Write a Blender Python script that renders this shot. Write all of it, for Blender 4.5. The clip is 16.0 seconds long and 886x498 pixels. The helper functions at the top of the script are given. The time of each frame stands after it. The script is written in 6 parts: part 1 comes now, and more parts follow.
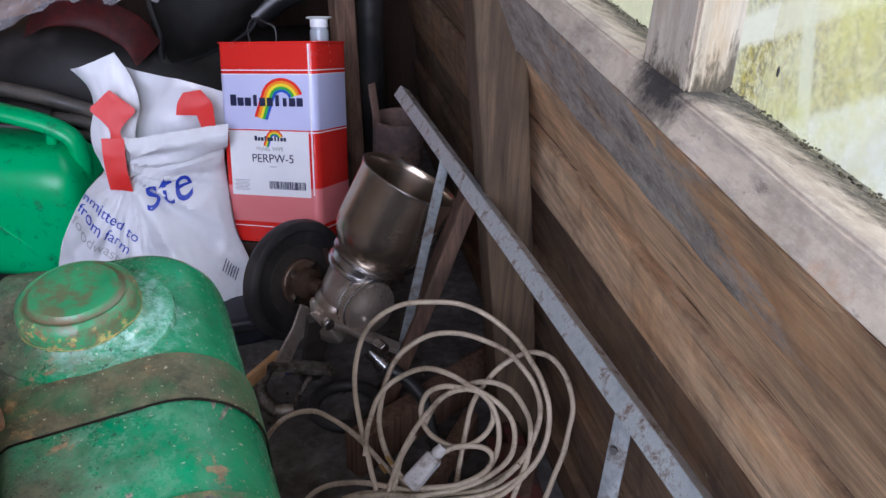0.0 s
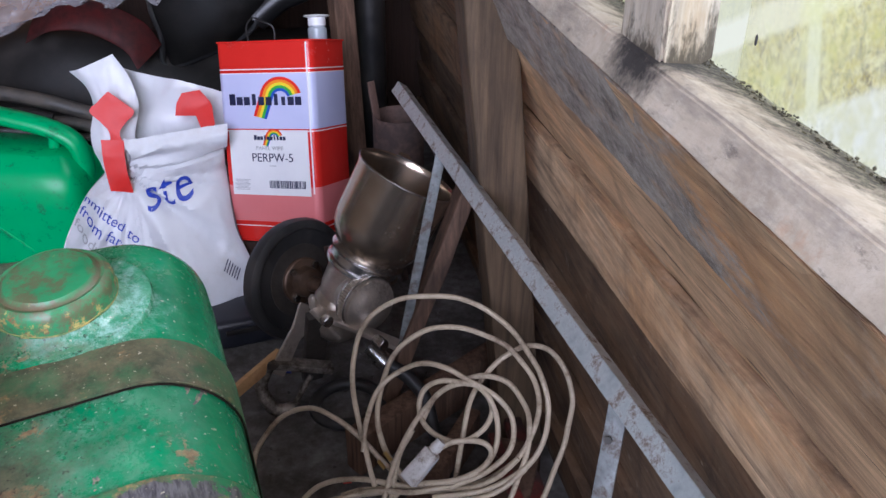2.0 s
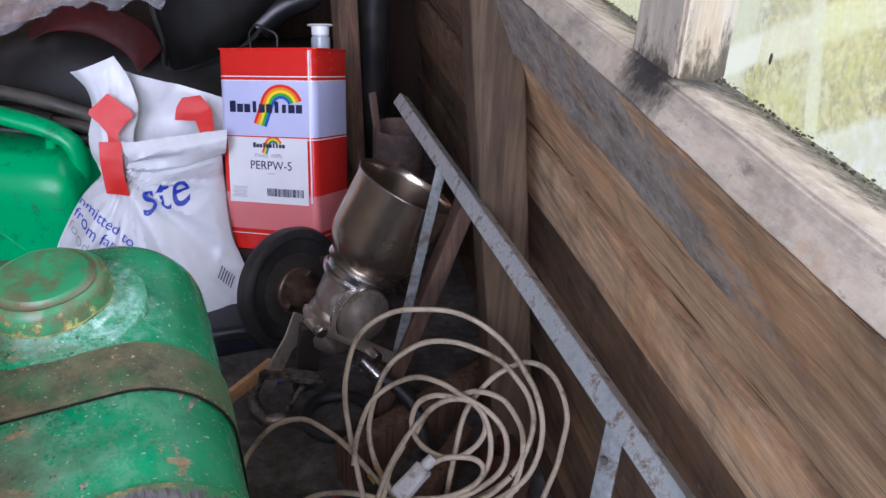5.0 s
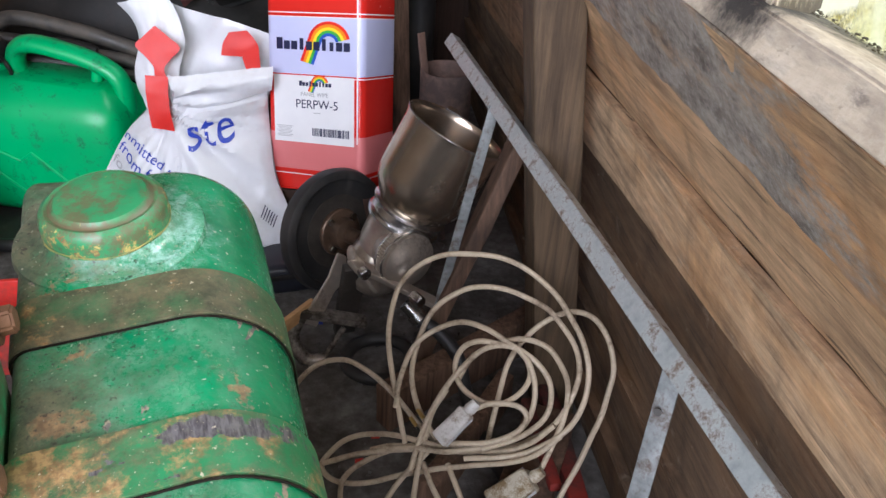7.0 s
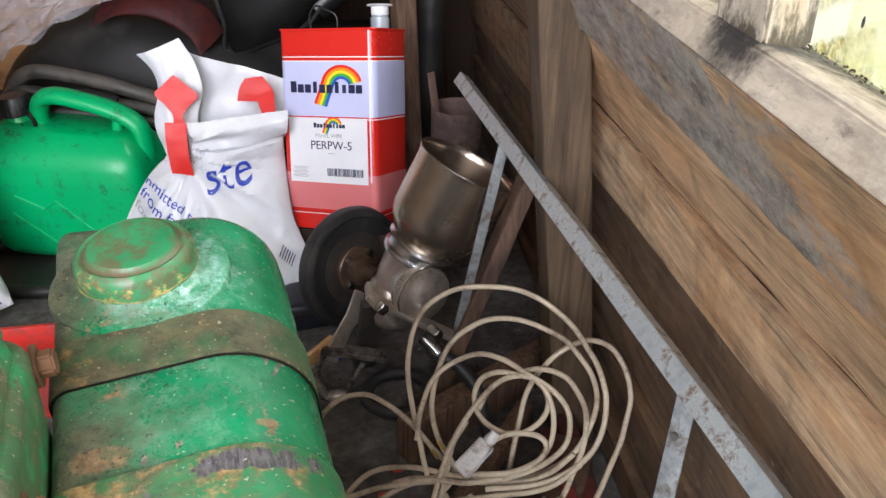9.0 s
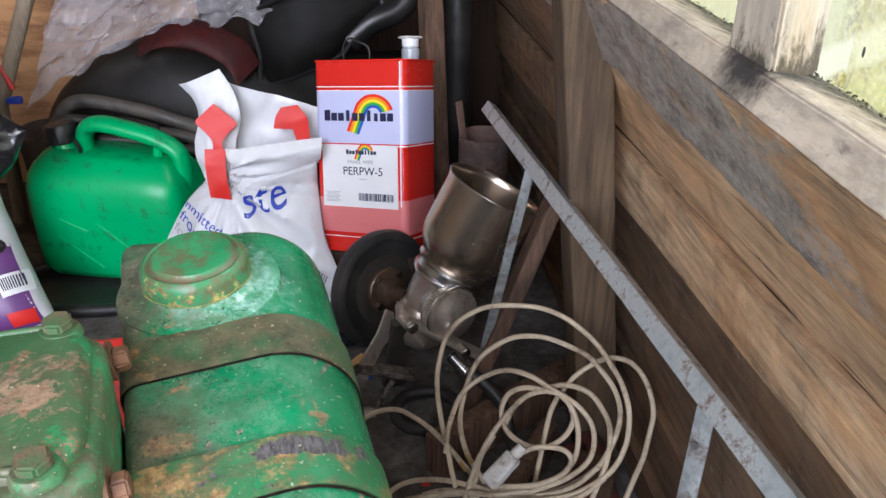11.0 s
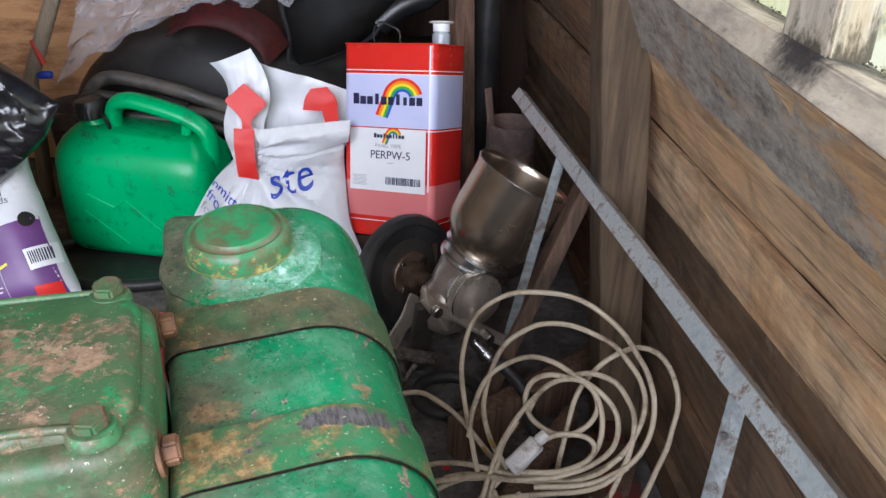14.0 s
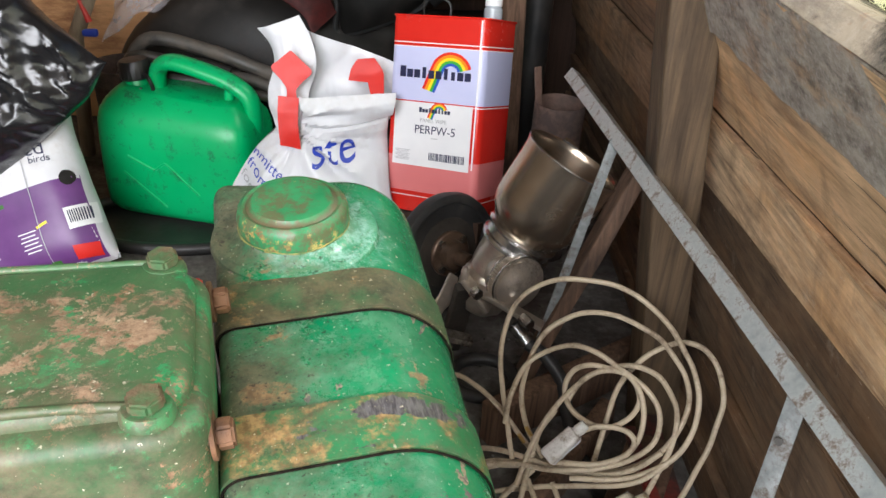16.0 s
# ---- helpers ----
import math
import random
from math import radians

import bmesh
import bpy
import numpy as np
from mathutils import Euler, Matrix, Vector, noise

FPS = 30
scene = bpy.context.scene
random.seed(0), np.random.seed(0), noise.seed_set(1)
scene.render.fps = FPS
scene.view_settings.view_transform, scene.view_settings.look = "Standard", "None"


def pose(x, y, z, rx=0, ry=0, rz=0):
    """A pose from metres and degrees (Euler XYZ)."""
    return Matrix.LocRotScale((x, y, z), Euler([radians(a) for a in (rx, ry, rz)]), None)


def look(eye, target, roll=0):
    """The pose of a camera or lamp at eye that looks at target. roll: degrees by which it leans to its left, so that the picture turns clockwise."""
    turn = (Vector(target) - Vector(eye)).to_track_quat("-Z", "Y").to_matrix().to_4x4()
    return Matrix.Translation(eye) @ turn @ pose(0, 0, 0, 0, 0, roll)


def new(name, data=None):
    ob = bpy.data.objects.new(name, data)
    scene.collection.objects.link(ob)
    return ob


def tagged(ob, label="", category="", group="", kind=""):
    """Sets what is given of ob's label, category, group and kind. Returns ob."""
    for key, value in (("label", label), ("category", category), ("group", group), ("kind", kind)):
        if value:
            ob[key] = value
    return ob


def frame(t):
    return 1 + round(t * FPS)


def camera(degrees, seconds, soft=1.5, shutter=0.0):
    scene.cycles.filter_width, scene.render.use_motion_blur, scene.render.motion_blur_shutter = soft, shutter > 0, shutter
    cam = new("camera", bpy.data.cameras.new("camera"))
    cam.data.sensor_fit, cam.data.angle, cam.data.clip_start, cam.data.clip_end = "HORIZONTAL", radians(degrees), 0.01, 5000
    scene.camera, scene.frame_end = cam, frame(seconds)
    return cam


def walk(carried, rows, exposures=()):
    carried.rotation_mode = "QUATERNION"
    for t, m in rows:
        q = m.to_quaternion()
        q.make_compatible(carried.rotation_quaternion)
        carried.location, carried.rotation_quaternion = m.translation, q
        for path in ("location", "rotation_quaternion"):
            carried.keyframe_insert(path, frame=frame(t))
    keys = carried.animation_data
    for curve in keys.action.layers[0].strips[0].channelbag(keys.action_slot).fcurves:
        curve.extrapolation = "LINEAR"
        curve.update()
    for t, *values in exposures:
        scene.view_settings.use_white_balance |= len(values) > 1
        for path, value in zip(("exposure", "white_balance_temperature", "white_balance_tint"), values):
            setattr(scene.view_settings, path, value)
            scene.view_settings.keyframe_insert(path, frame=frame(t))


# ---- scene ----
cam = camera(56.1, 16.0)
PATH = [
    (0, (0.1539, 0.3827, 0.7812), (0.4842, 2.0811, -0.2220), 2.29),
    (0.5, (0.1686, 0.3898, 0.7832), (0.5022, 2.1034, -0.1927), 2.49),
    (1, (0.1704, 0.3869, 0.7855), (0.4902, 2.1270, -0.1470), 1.71),
    (1.5, (0.1779, 0.3811, 0.7680), (0.4684, 2.0958, -0.2196), 0.41),
    (2, (0.1757, 0.3789, 0.7653), (0.4700, 2.0908, -0.2260), 0.83),
    (2.5, (0.1732, 0.3843, 0.7667), (0.4686, 2.0977, -0.2219), 0.83),
    (3, (0.1713, 0.3860, 0.7625), (0.4633, 2.0944, -0.2355), 1.12),
    (3.5, (0.1735, 0.3879, 0.7632), (0.4611, 2.1031, -0.2245), 1.20),
    (6, (0.1621, 0.3841, 0.7568), (0.4603, 2.1177, -0.1949), 4.82),
    (6.5, (0.1539, 0.3938, 0.7557), (0.4155, 2.1096, -0.2380), 5.08),
    (7, (0.1543, 0.3980, 0.7410), (0.3905, 2.0773, -0.3193), 3.80),
    (7.5, (0.1552, 0.3967, 0.7392), (0.3917, 2.0788, -0.3166), 3.20),
    (8, (0.1596, 0.3902, 0.7389), (0.3977, 2.0792, -0.3054), 2.40),
    (8.5, (0.1615, 0.3886, 0.7441), (0.3903, 2.0856, -0.2893), 1.96),
    (9, (0.1528, 0.3813, 0.7522), (0.3529, 2.1058, -0.2409), 1.31),
    (9.5, (0.1527, 0.3687, 0.7567), (0.3346, 2.1144, -0.2022), 0.32),
    (12, (0.1353, 0.3305, 0.7626), (0.2699, 2.0983, -0.1631), 1.12),
    (12.5, (0.1360, 0.3272, 0.7610), (0.2788, 2.0962, -0.1611), 1.25),
    (13, (0.1323, 0.3303, 0.7586), (0.2692, 2.0901, -0.1817), 2.13),
    (13.5, (0.1274, 0.3323, 0.7554), (0.2469, 2.0884, -0.1943), 2.26),
    (14, (0.1230, 0.3388, 0.7557), (0.2394, 2.0938, -0.1965), 2.04),
    (14.5, (0.1102, 0.3534, 0.7661), (0.1821, 2.1040, -0.1983), 2.75),
    (15, (0.1063, 0.3545, 0.7640), (0.1605, 2.1090, -0.1945), 2.78),
    (15.5, (0.1072, 0.3534, 0.7561), (0.1813, 2.1065, -0.2036), 3.46),
    (16, (0.1028, 0.3609, 0.7481), (0.1577, 2.0892, -0.2568), 4.08),
]
walk(cam, [(t, look(eye, target, roll)) for t, eye, target, roll in PATH],
     [(0, -0.32, 5400, 16), (1.0, -0.21, 5410, 16), (6.0, -0.2, 5390, 16), (6.5, -0.22, 5330, 16), (7.0, 0.13, 5850, 10), (7.5, 0.18, 5980, 9), (9.5, 0.2, 6100, 8), (11.8, -0.01, 5710, 9), (13.2, 0.02, 5700, 8), (14.0, -0.03, 5730, 7), (14.5, 0.2, 6100, 6), (16, 0.18, 6330, 4)])

# ---- world and light ----
from mathutils.bvhtree import BVHTree

world = bpy.data.worlds.new("sky")
scene.world = world
world.use_nodes = True
_wn = world.node_tree.nodes
_sky = _wn.new("ShaderNodeTexSky")
_sky.sky_type, _sky.sun_disc = "NISHITA", False
_sky.sun_elevation, _sky.sun_rotation = radians(48), radians(150)
world.node_tree.links.new(_sky.outputs[0], _wn["Background"].inputs[0])
_wn["Background"].inputs[1].default_value = 0.12

SUN = bpy.data.lights.new("sun", "SUN")
SUN.energy, SUN.angle, SUN.color = 1.2, radians(15), (1.0, 0.97, 0.92)
new("sun", SUN).matrix_world = look((3, 2, 5), (0, 1, 0))

# daylight of the open doorway behind the camera, and of the window
def daylight(name, eye, target, sx, sy, power, color):
    la = bpy.data.lights.new(name, "AREA")
    la.shape, la.size, la.size_y, la.energy, la.color = "RECTANGLE", sx, sy, power, color
    new(name, la).matrix_world = look(eye, target)

daylight("doorway_light", (-0.45, -1.02, 1.25), (-0.2, 1.2, 0.35), 1.7, 1.5, 106, (1.0, 0.955, 1.0))
daylight("window_light", (0.56, 0.55, 0.98), (-0.3, 0.75, 0.3), 2.0, 0.62, 7, (1.0, 0.98, 0.9))


# ---- materials ----
class Nodes:
    def __init__(self, name):
        self.m = bpy.data.materials.new(name)
        self.m.use_nodes = True
        self.t = self.m.node_tree
        self.p = self.t.nodes["Principled BSDF"]
        self.co = self.t.nodes.new("ShaderNodeTexCoord").outputs["Object"]

    def add(self, kind, **values):
        n = self.t.nodes.new(kind)
        for k, v in values.items():
            n.inputs[k].default_value = v
        return n

    def link(self, a, b):
        self.t.links.new(a, b)

    def mapped(self, stretch, turn=(0, 0, 0), offset=(0, 0, 0)):
        n = self.t.nodes.new("ShaderNodeMapping")
        n.inputs["Scale"].default_value = stretch
        n.inputs["Rotation"].default_value = [radians(a) for a in turn]
        n.inputs["Location"].default_value = offset
        self.link(self.co, n.inputs["Vector"])
        return n.outputs[0]

    def noise(self, scale, detail=5, rough=0.6, stretch=None, offset=(0, 0, 0), distortion=0.0):
        n = self.add("ShaderNodeTexNoise", Scale=scale, Detail=detail, Roughness=rough, Distortion=distortion)
        if stretch or any(offset):
            self.link(self.mapped(stretch or (1, 1, 1), offset=offset), n.inputs["Vector"])
        else:
            self.link(self.co, n.inputs["Vector"])
        return n.outputs["Fac"]

    def ramp(self, fac, lo, hi):
        n = self.t.nodes.new("ShaderNodeMapRange")
        n.inputs["From Min"].default_value, n.inputs["From Max"].default_value = lo, hi
        n.clamp = True
        self.link(fac, n.inputs["Value"])
        return n.outputs[0]

    def mix(self, fac, a, b):
        n = self.t.nodes.new("ShaderNodeMix")
        n.data_type = "RGBA"
        for sock, v in ((n.inputs[0], fac), (n.inputs[6], a), (n.inputs[7], b)):
            if isinstance(v, (int, float)):
                sock.default_value = v
            elif isinstance(v, tuple):
                sock.default_value = (*v, 1)
            else:
                self.link(v, sock)
        return n.outputs[2]

    def times(self, a, b, op="MULTIPLY"):
        n = self.t.nodes.new("ShaderNodeMath")
        n.operation = op
        for sock, v in ((n.inputs[0], a), (n.inputs[1], b)):
            if isinstance(v, (int, float)):
                sock.default_value = v
            else:
                self.link(v, sock)
        return n.outputs[0]

    def bump(self, height, strength, distance):
        n = self.add("ShaderNodeBump", Strength=strength, Distance=distance)
        self.link(height, n.inputs["Height"])
        if self.p.inputs["Normal"].is_linked:
            self.link(self.p.inputs["Normal"].links[0].from_socket, n.inputs["Normal"])
        self.link(n.outputs[0], self.p.inputs["Normal"])

    def set(self, color=None, rough=None, metal=None, **more):
        for key, v in (("Base Color", color), ("Roughness", rough), ("Metallic", metal), *more.items()):
            if v is None:
                continue
            if isinstance(v, (int, float)):
                self.p.inputs[key].default_value = v
            elif isinstance(v, tuple):
                self.p.inputs[key].default_value = (*v, 1) if len(v) == 3 and key != "Subsurface Radius" else v
            else:
                self.link(v, self.p.inputs[key])
        return self.m


def simple(name, a, b, scale, rough, metal=0.0, bump=0.0, bscale=None, dirt=None, dirt_at=(0.55, 0.7), dscale=9, **more):
    """Two tones by fine noise, an optional dirt layer in patches, a fine bump."""
    k = Nodes(name)
    col = k.mix(k.ramp(k.noise(scale), 0.3, 0.7), a, b)
    ro = rough
    if dirt:
        f = k.ramp(k.times(k.noise(dscale, 8, 0.7), k.times(k.noise(dscale * 9, 4, 0.6), 0.25), "ADD"), *dirt_at)
        col = k.mix(f, col, dirt)
        r = k.t.nodes.new("ShaderNodeMapRange")
        r.inputs["To Min"].default_value, r.inputs["To Max"].default_value = rough, min(1, rough + 0.35)
        k.link(f, r.inputs["Value"])
        ro = r.outputs[0]
    k.set(col, ro, metal, **more)
    if bump:
        k.bump(k.noise(bscale or scale * 3, 6), bump, 0.002)
    return k.m


def wood(name, dark, light, along, rough=0.75, mould=None, mould_at=(0.55, 0.7), grime=None, grime_at=(0.5, 0.68), ring=26.0):
    """Weathered wood with grain along one axis, mould and grime in patches."""
    k = Nodes(name)
    st = [ring, ring, ring]
    st["xyz".index(along)] = ring * 0.06
    info = k.t.nodes.new("ShaderNodeObjectInfo")
    g = k.noise(2.2, 7, 0.65, tuple(st), distortion=1.2)
    st2 = [190, 190, 190]
    st2["xyz".index(along)] = 5
    fine = k.noise(1.0, 3, 0.6, tuple(st2))
    f = k.ramp(k.times(k.times(g, 0.7), k.times(fine, 0.4), "ADD"), 0.36, 0.74)
    col = k.mix(f, dark, light)
    tone = k.ramp(k.times(info.outputs["Random"], k.times(k.noise(3.0, 3), 0.8), "ADD"), 0.1, 1.6)
    col = k.mix(k.times(tone, 0.45), col, dark)
    h = k.times(fine, k.times(g, 1.5), "ADD")
    if grime:
        st3 = [8, 8, 8]
        st3["xyz".index(along)] = 2.5
        gf = k.ramp(k.noise(1.3, 9, 0.72, tuple(st3), (3, 1, 7)), *grime_at)
        col = k.mix(gf, col, grime)
    if mould:
        big = k.ramp(k.noise(7.0, 4, 0.6, offset=(1, 5, 2)), *mould_at)
        small = k.ramp(k.noise(95.0, 6, 0.7), 0.44, 0.62)
        col = k.mix(k.times(big, k.times(small, 0.85)), col, mould)
    k.set(col, rough, 0.0, **{"Specular IOR Level": 0.3})
    k.bump(h, 0.5, 0.0016)
    return k.m


def board(name, dark, light, stain, mould=None):
    """Old board: long grain along y, soft blotches, dark stains, pale scuffs, drips."""
    k = Nodes(name)
    info = k.t.nodes.new("ShaderNodeObjectInfo").outputs["Random"]
    grain = k.noise(1.0, 7, 0.66, (62, 6.5, 74), distortion=0.9)
    fibre = k.noise(1.0, 4, 0.65, (420, 30, 460))
    blotch = k.noise(1.0, 9, 0.68, (8, 4, 9), distortion=0.6)
    fleck = k.noise(1.0, 8, 0.75, (70, 26, 70), (3, 3, 1))
    tone = k.times(k.times(k.times(grain, 0.52), k.times(fibre, 0.2), "ADD"), k.times(k.times(blotch, 0.38), k.times(fleck, 0.26), "ADD"), "ADD")
    col = k.mix(k.ramp(k.times(tone, k.times(info, 0.05), "SUBTRACT"), 0.54, 0.82), dark, light)
    orange = k.ramp(k.noise(1.0, 7, 0.65, (7, 4, 11), (1, 8, 3)), 0.46, 0.66)
    col = k.mix(k.times(orange, 0.5), col, (light[0] * 1.05, light[1] * 0.78, light[2] * 0.5))
    drip = k.ramp(k.noise(1.0, 6, 0.6, (10, 22, 6), (4, 1, 2), 0.4), 0.54, 0.7)
    col = k.mix(k.times(drip, 0.42), col, stain)
    long_stain = k.ramp(k.noise(1.0, 8, 0.7, (26, 4.5, 30), (7, 1, 5)), 0.53, 0.67)
    col = k.mix(k.times(long_stain, 0.5), col, stain)
    scuff = k.ramp(k.noise(1.0, 8, 0.78, (22, 16, 16), (9, 2, 6)), 0.6, 0.7)
    col = k.mix(k.times(scuff, 0.34), col, (0.56, 0.49, 0.4))
    crack = k.ramp(k.noise(1.0, 3, 0.5, (150, 5, 170), (5, 1, 8), 0.5), 0.645, 0.69)
    col = k.mix(k.times(crack, 0.7), col, (0.03, 0.02, 0.014))
    nick = k.ramp(k.noise(1.0, 3, 0.6, (160, 60, 160), (1, 1, 8)), 0.7, 0.74)
    col = k.mix(k.times(nick, 0.5), col, (0.6, 0.5, 0.38))
    if mould:
        # crust of grey and black mould that thins out along the rail, broken and ragged
        xyz = k.t.nodes.new("ShaderNodeSeparateXYZ")
        k.link(k.co, xyz.inputs[0])
        along = k.times(k.times(xyz.outputs[1], mould, "SUBTRACT"), 9.0)
        rag = k.times(k.times(k.noise(1.0, 10, 0.72, (30, 11, 30), (2, 2, 2)), 0.5, "SUBTRACT"), 5.0)
        f = k.ramp(k.times(along, rag, "ADD"), -0.2, 0.35)
        crust = k.mix(k.ramp(k.noise(1.0, 11, 0.78, (52, 24, 52)), 0.38, 0.6), (0.17, 0.145, 0.12), (0.45, 0.4, 0.345))
        crust = k.mix(k.times(k.ramp(k.noise(190, 7, 0.74), 0.5, 0.64), 0.6), crust, (0.5, 0.47, 0.44))
        black = k.ramp(k.noise(1.0, 9, 0.74, (44, 19, 44), (3, 1, 1)), 0.54, 0.66)
        crust = k.mix(k.times(black, 0.72), crust, (0.04, 0.034, 0.032))
        holes = k.ramp(k.noise(1.0, 9, 0.74, (30, 13, 30), (5, 5, 1)), 0.36, 0.48)
        col = k.mix(k.times(k.times(f, k.times(k.times(holes, 0.55), 0.45, "ADD")), 0.96), col, crust)
    k.set(col, 0.7, 0.0, **{"Specular IOR Level": 0.35})
    k.bump(k.times(fibre, k.times(k.times(grain, 1.6), fleck, "ADD"), "ADD"), 0.5, 0.0016)
    return k.m


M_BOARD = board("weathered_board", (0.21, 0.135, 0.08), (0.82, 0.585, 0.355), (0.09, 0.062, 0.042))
M_TOPBOARD = board("orange_plank", (0.31, 0.185, 0.1), (0.84, 0.57, 0.33), (0.115, 0.075, 0.048))
M_TOPRAIL = board("mouldy_rail", (0.23, 0.135, 0.075), (0.72, 0.47, 0.26), (0.1, 0.066, 0.043), 0.69)
# the board again in darker tones, for the far ends and the low planks
M_BOARD_FAR = board("darker_board", (0.085, 0.052, 0.031), (0.36, 0.235, 0.14), (0.05, 0.035, 0.025))
M_BOARD_LOW = board("darkest_board", (0.06, 0.038, 0.024), (0.24, 0.16, 0.098), (0.03, 0.022, 0.016))
def sill_paint(soot):
    """Chalky old paint, smeared with dust, a black mould crust at one mullion and lichen by the panes."""
    k = Nodes("pale_painted_sill")
    col = k.mix(k.ramp(k.noise(1.0, 8, 0.68, (24, 8, 24), distortion=0.5), 0.36, 0.66), (0.31, 0.255, 0.19), (0.56, 0.475, 0.36))
    col = k.mix(k.times(k.ramp(k.noise(70, 8, 0.75, offset=(2, 1, 1)), 0.46, 0.66), 0.45), col, (0.64, 0.575, 0.47))
    col = k.mix(k.times(k.ramp(k.noise(1.0, 10, 0.76, (34, 9, 44), (4, 2, 9)), 0.5, 0.64), 0.62), col, (0.19, 0.165, 0.145))
    col = k.mix(k.times(k.ramp(k.noise(1.0, 9, 0.75, (90, 32, 90), (1, 2, 4)), 0.6, 0.67), 0.6), col, (0.12, 0.1, 0.085))
    rusty = k.ramp(k.noise(20, 6, 0.65, offset=(8, 3, 3)), 0.66, 0.74)
    col = k.mix(k.times(rusty, 0.5), col, (0.42, 0.22, 0.11))
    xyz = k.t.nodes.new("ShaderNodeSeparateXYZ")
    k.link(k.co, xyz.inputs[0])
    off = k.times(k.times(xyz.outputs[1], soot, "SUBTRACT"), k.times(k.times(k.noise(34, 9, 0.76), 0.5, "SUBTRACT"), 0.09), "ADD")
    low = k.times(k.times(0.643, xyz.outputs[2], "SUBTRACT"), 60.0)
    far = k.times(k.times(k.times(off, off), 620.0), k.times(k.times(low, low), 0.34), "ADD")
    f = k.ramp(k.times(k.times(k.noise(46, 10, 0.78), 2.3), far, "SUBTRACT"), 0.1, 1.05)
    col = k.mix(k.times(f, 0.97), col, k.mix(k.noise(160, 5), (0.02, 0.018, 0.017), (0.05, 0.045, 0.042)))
    lichen = k.ramp(k.times(k.times(xyz.outputs[0], 0.38, "SUBTRACT"), k.times(k.times(k.noise(38, 11, 0.78), 0.5, "SUBTRACT"), 0.14), "ADD"), -0.016, 0.012)
    col = k.mix(k.times(lichen, 0.9), col, k.mix(k.ramp(k.noise(240, 5, 0.7), 0.46, 0.66), (0.03, 0.026, 0.018), (0.2, 0.18, 0.12)))
    k.set(col, 0.8, 0.0, **{"Specular IOR Level": 0.3})
    k.bump(k.noise(110, 7, 0.7), 0.35, 0.0014)
    return k.m


M_SILL = sill_paint(0.785)
def mullion_paint():
    """Chalky paint over wood: brown where it has come away, black mould towards the foot."""
    k = Nodes("pale_mullion")
    col = k.mix(k.ramp(k.noise(1.0, 7, 0.66, (120, 120, 7)), 0.34, 0.68), (0.4, 0.35, 0.28), (0.62, 0.55, 0.43))
    bare = k.ramp(k.noise(1.0, 10, 0.76, (30, 30, 14), (3, 1, 2)), 0.47, 0.62)
    col = k.mix(k.times(bare, 0.7), col, (0.4, 0.3, 0.19))
    xyz = k.t.nodes.new("ShaderNodeSeparateXYZ")
    k.link(k.co, xyz.inputs[0])
    foot = k.times(k.ramp(xyz.outputs[2], 0.685, 0.63), 0.33)
    black = k.ramp(k.times(k.noise(1.0, 10, 0.76, (42, 42, 24), (1, 5, 5)), foot, "ADD"), 0.66, 0.78)
    col = k.mix(k.times(black, 0.9), col, k.mix(k.noise(180, 4), (0.025, 0.02, 0.016), (0.1, 0.08, 0.05)))
    k.set(col, 0.75, 0.0, **{"Specular IOR Level": 0.3})
    k.bump(k.noise(1.0, 6, 0.7, (150, 150, 20)), 0.4, 0.0014)
    return k.m


M_MULL = mullion_paint()
M_POST = wood("grey_brown_post", (0.034, 0.022, 0.013), (0.155, 0.105, 0.06), "z", grime=(0.035, 0.025, 0.017), grime_at=(0.5, 0.75))
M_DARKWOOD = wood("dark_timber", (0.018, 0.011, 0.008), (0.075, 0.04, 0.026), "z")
M_STAKE = wood("dark_stake", (0.05, 0.03, 0.02), (0.26, 0.155, 0.1), "z", grime=(0.02, 0.015, 0.012))
M_LATH = wood("fresh_lath", (0.42, 0.24, 0.1), (0.62, 0.38, 0.18), "x")
M_PLY = wood("orange_plywood", (0.4, 0.2, 0.085), (0.58, 0.33, 0.15), "x", grime=(0.2, 0.09, 0.04), grime_at=(0.5, 0.62), ring=9)
M_STICK = wood("broom_stick", (0.2, 0.15, 0.1), (0.42, 0.34, 0.25), "z", grime=(0.09, 0.07, 0.05))


def spot(k, x, y, sx, sy, rag, scale, offset=(0, 0, 0)):
    """A ragged patch round one place: above zero inside."""
    xyz = k.t.nodes.new("ShaderNodeSeparateXYZ")
    k.link(k.co, xyz.inputs[0])
    du, dv = k.times(k.times(xyz.outputs[0], x, "SUBTRACT"), 1 / sx), k.times(k.times(xyz.outputs[1], y, "SUBTRACT"), 1 / sy)
    r2 = k.times(k.times(du, du), k.times(dv, dv), "ADD")
    n = k.times(k.times(k.noise(scale, 10, 0.74, offset=offset), 0.5, "SUBTRACT"), rag)
    return k.times(k.times(1.0, r2, "SUBTRACT"), n, "ADD")


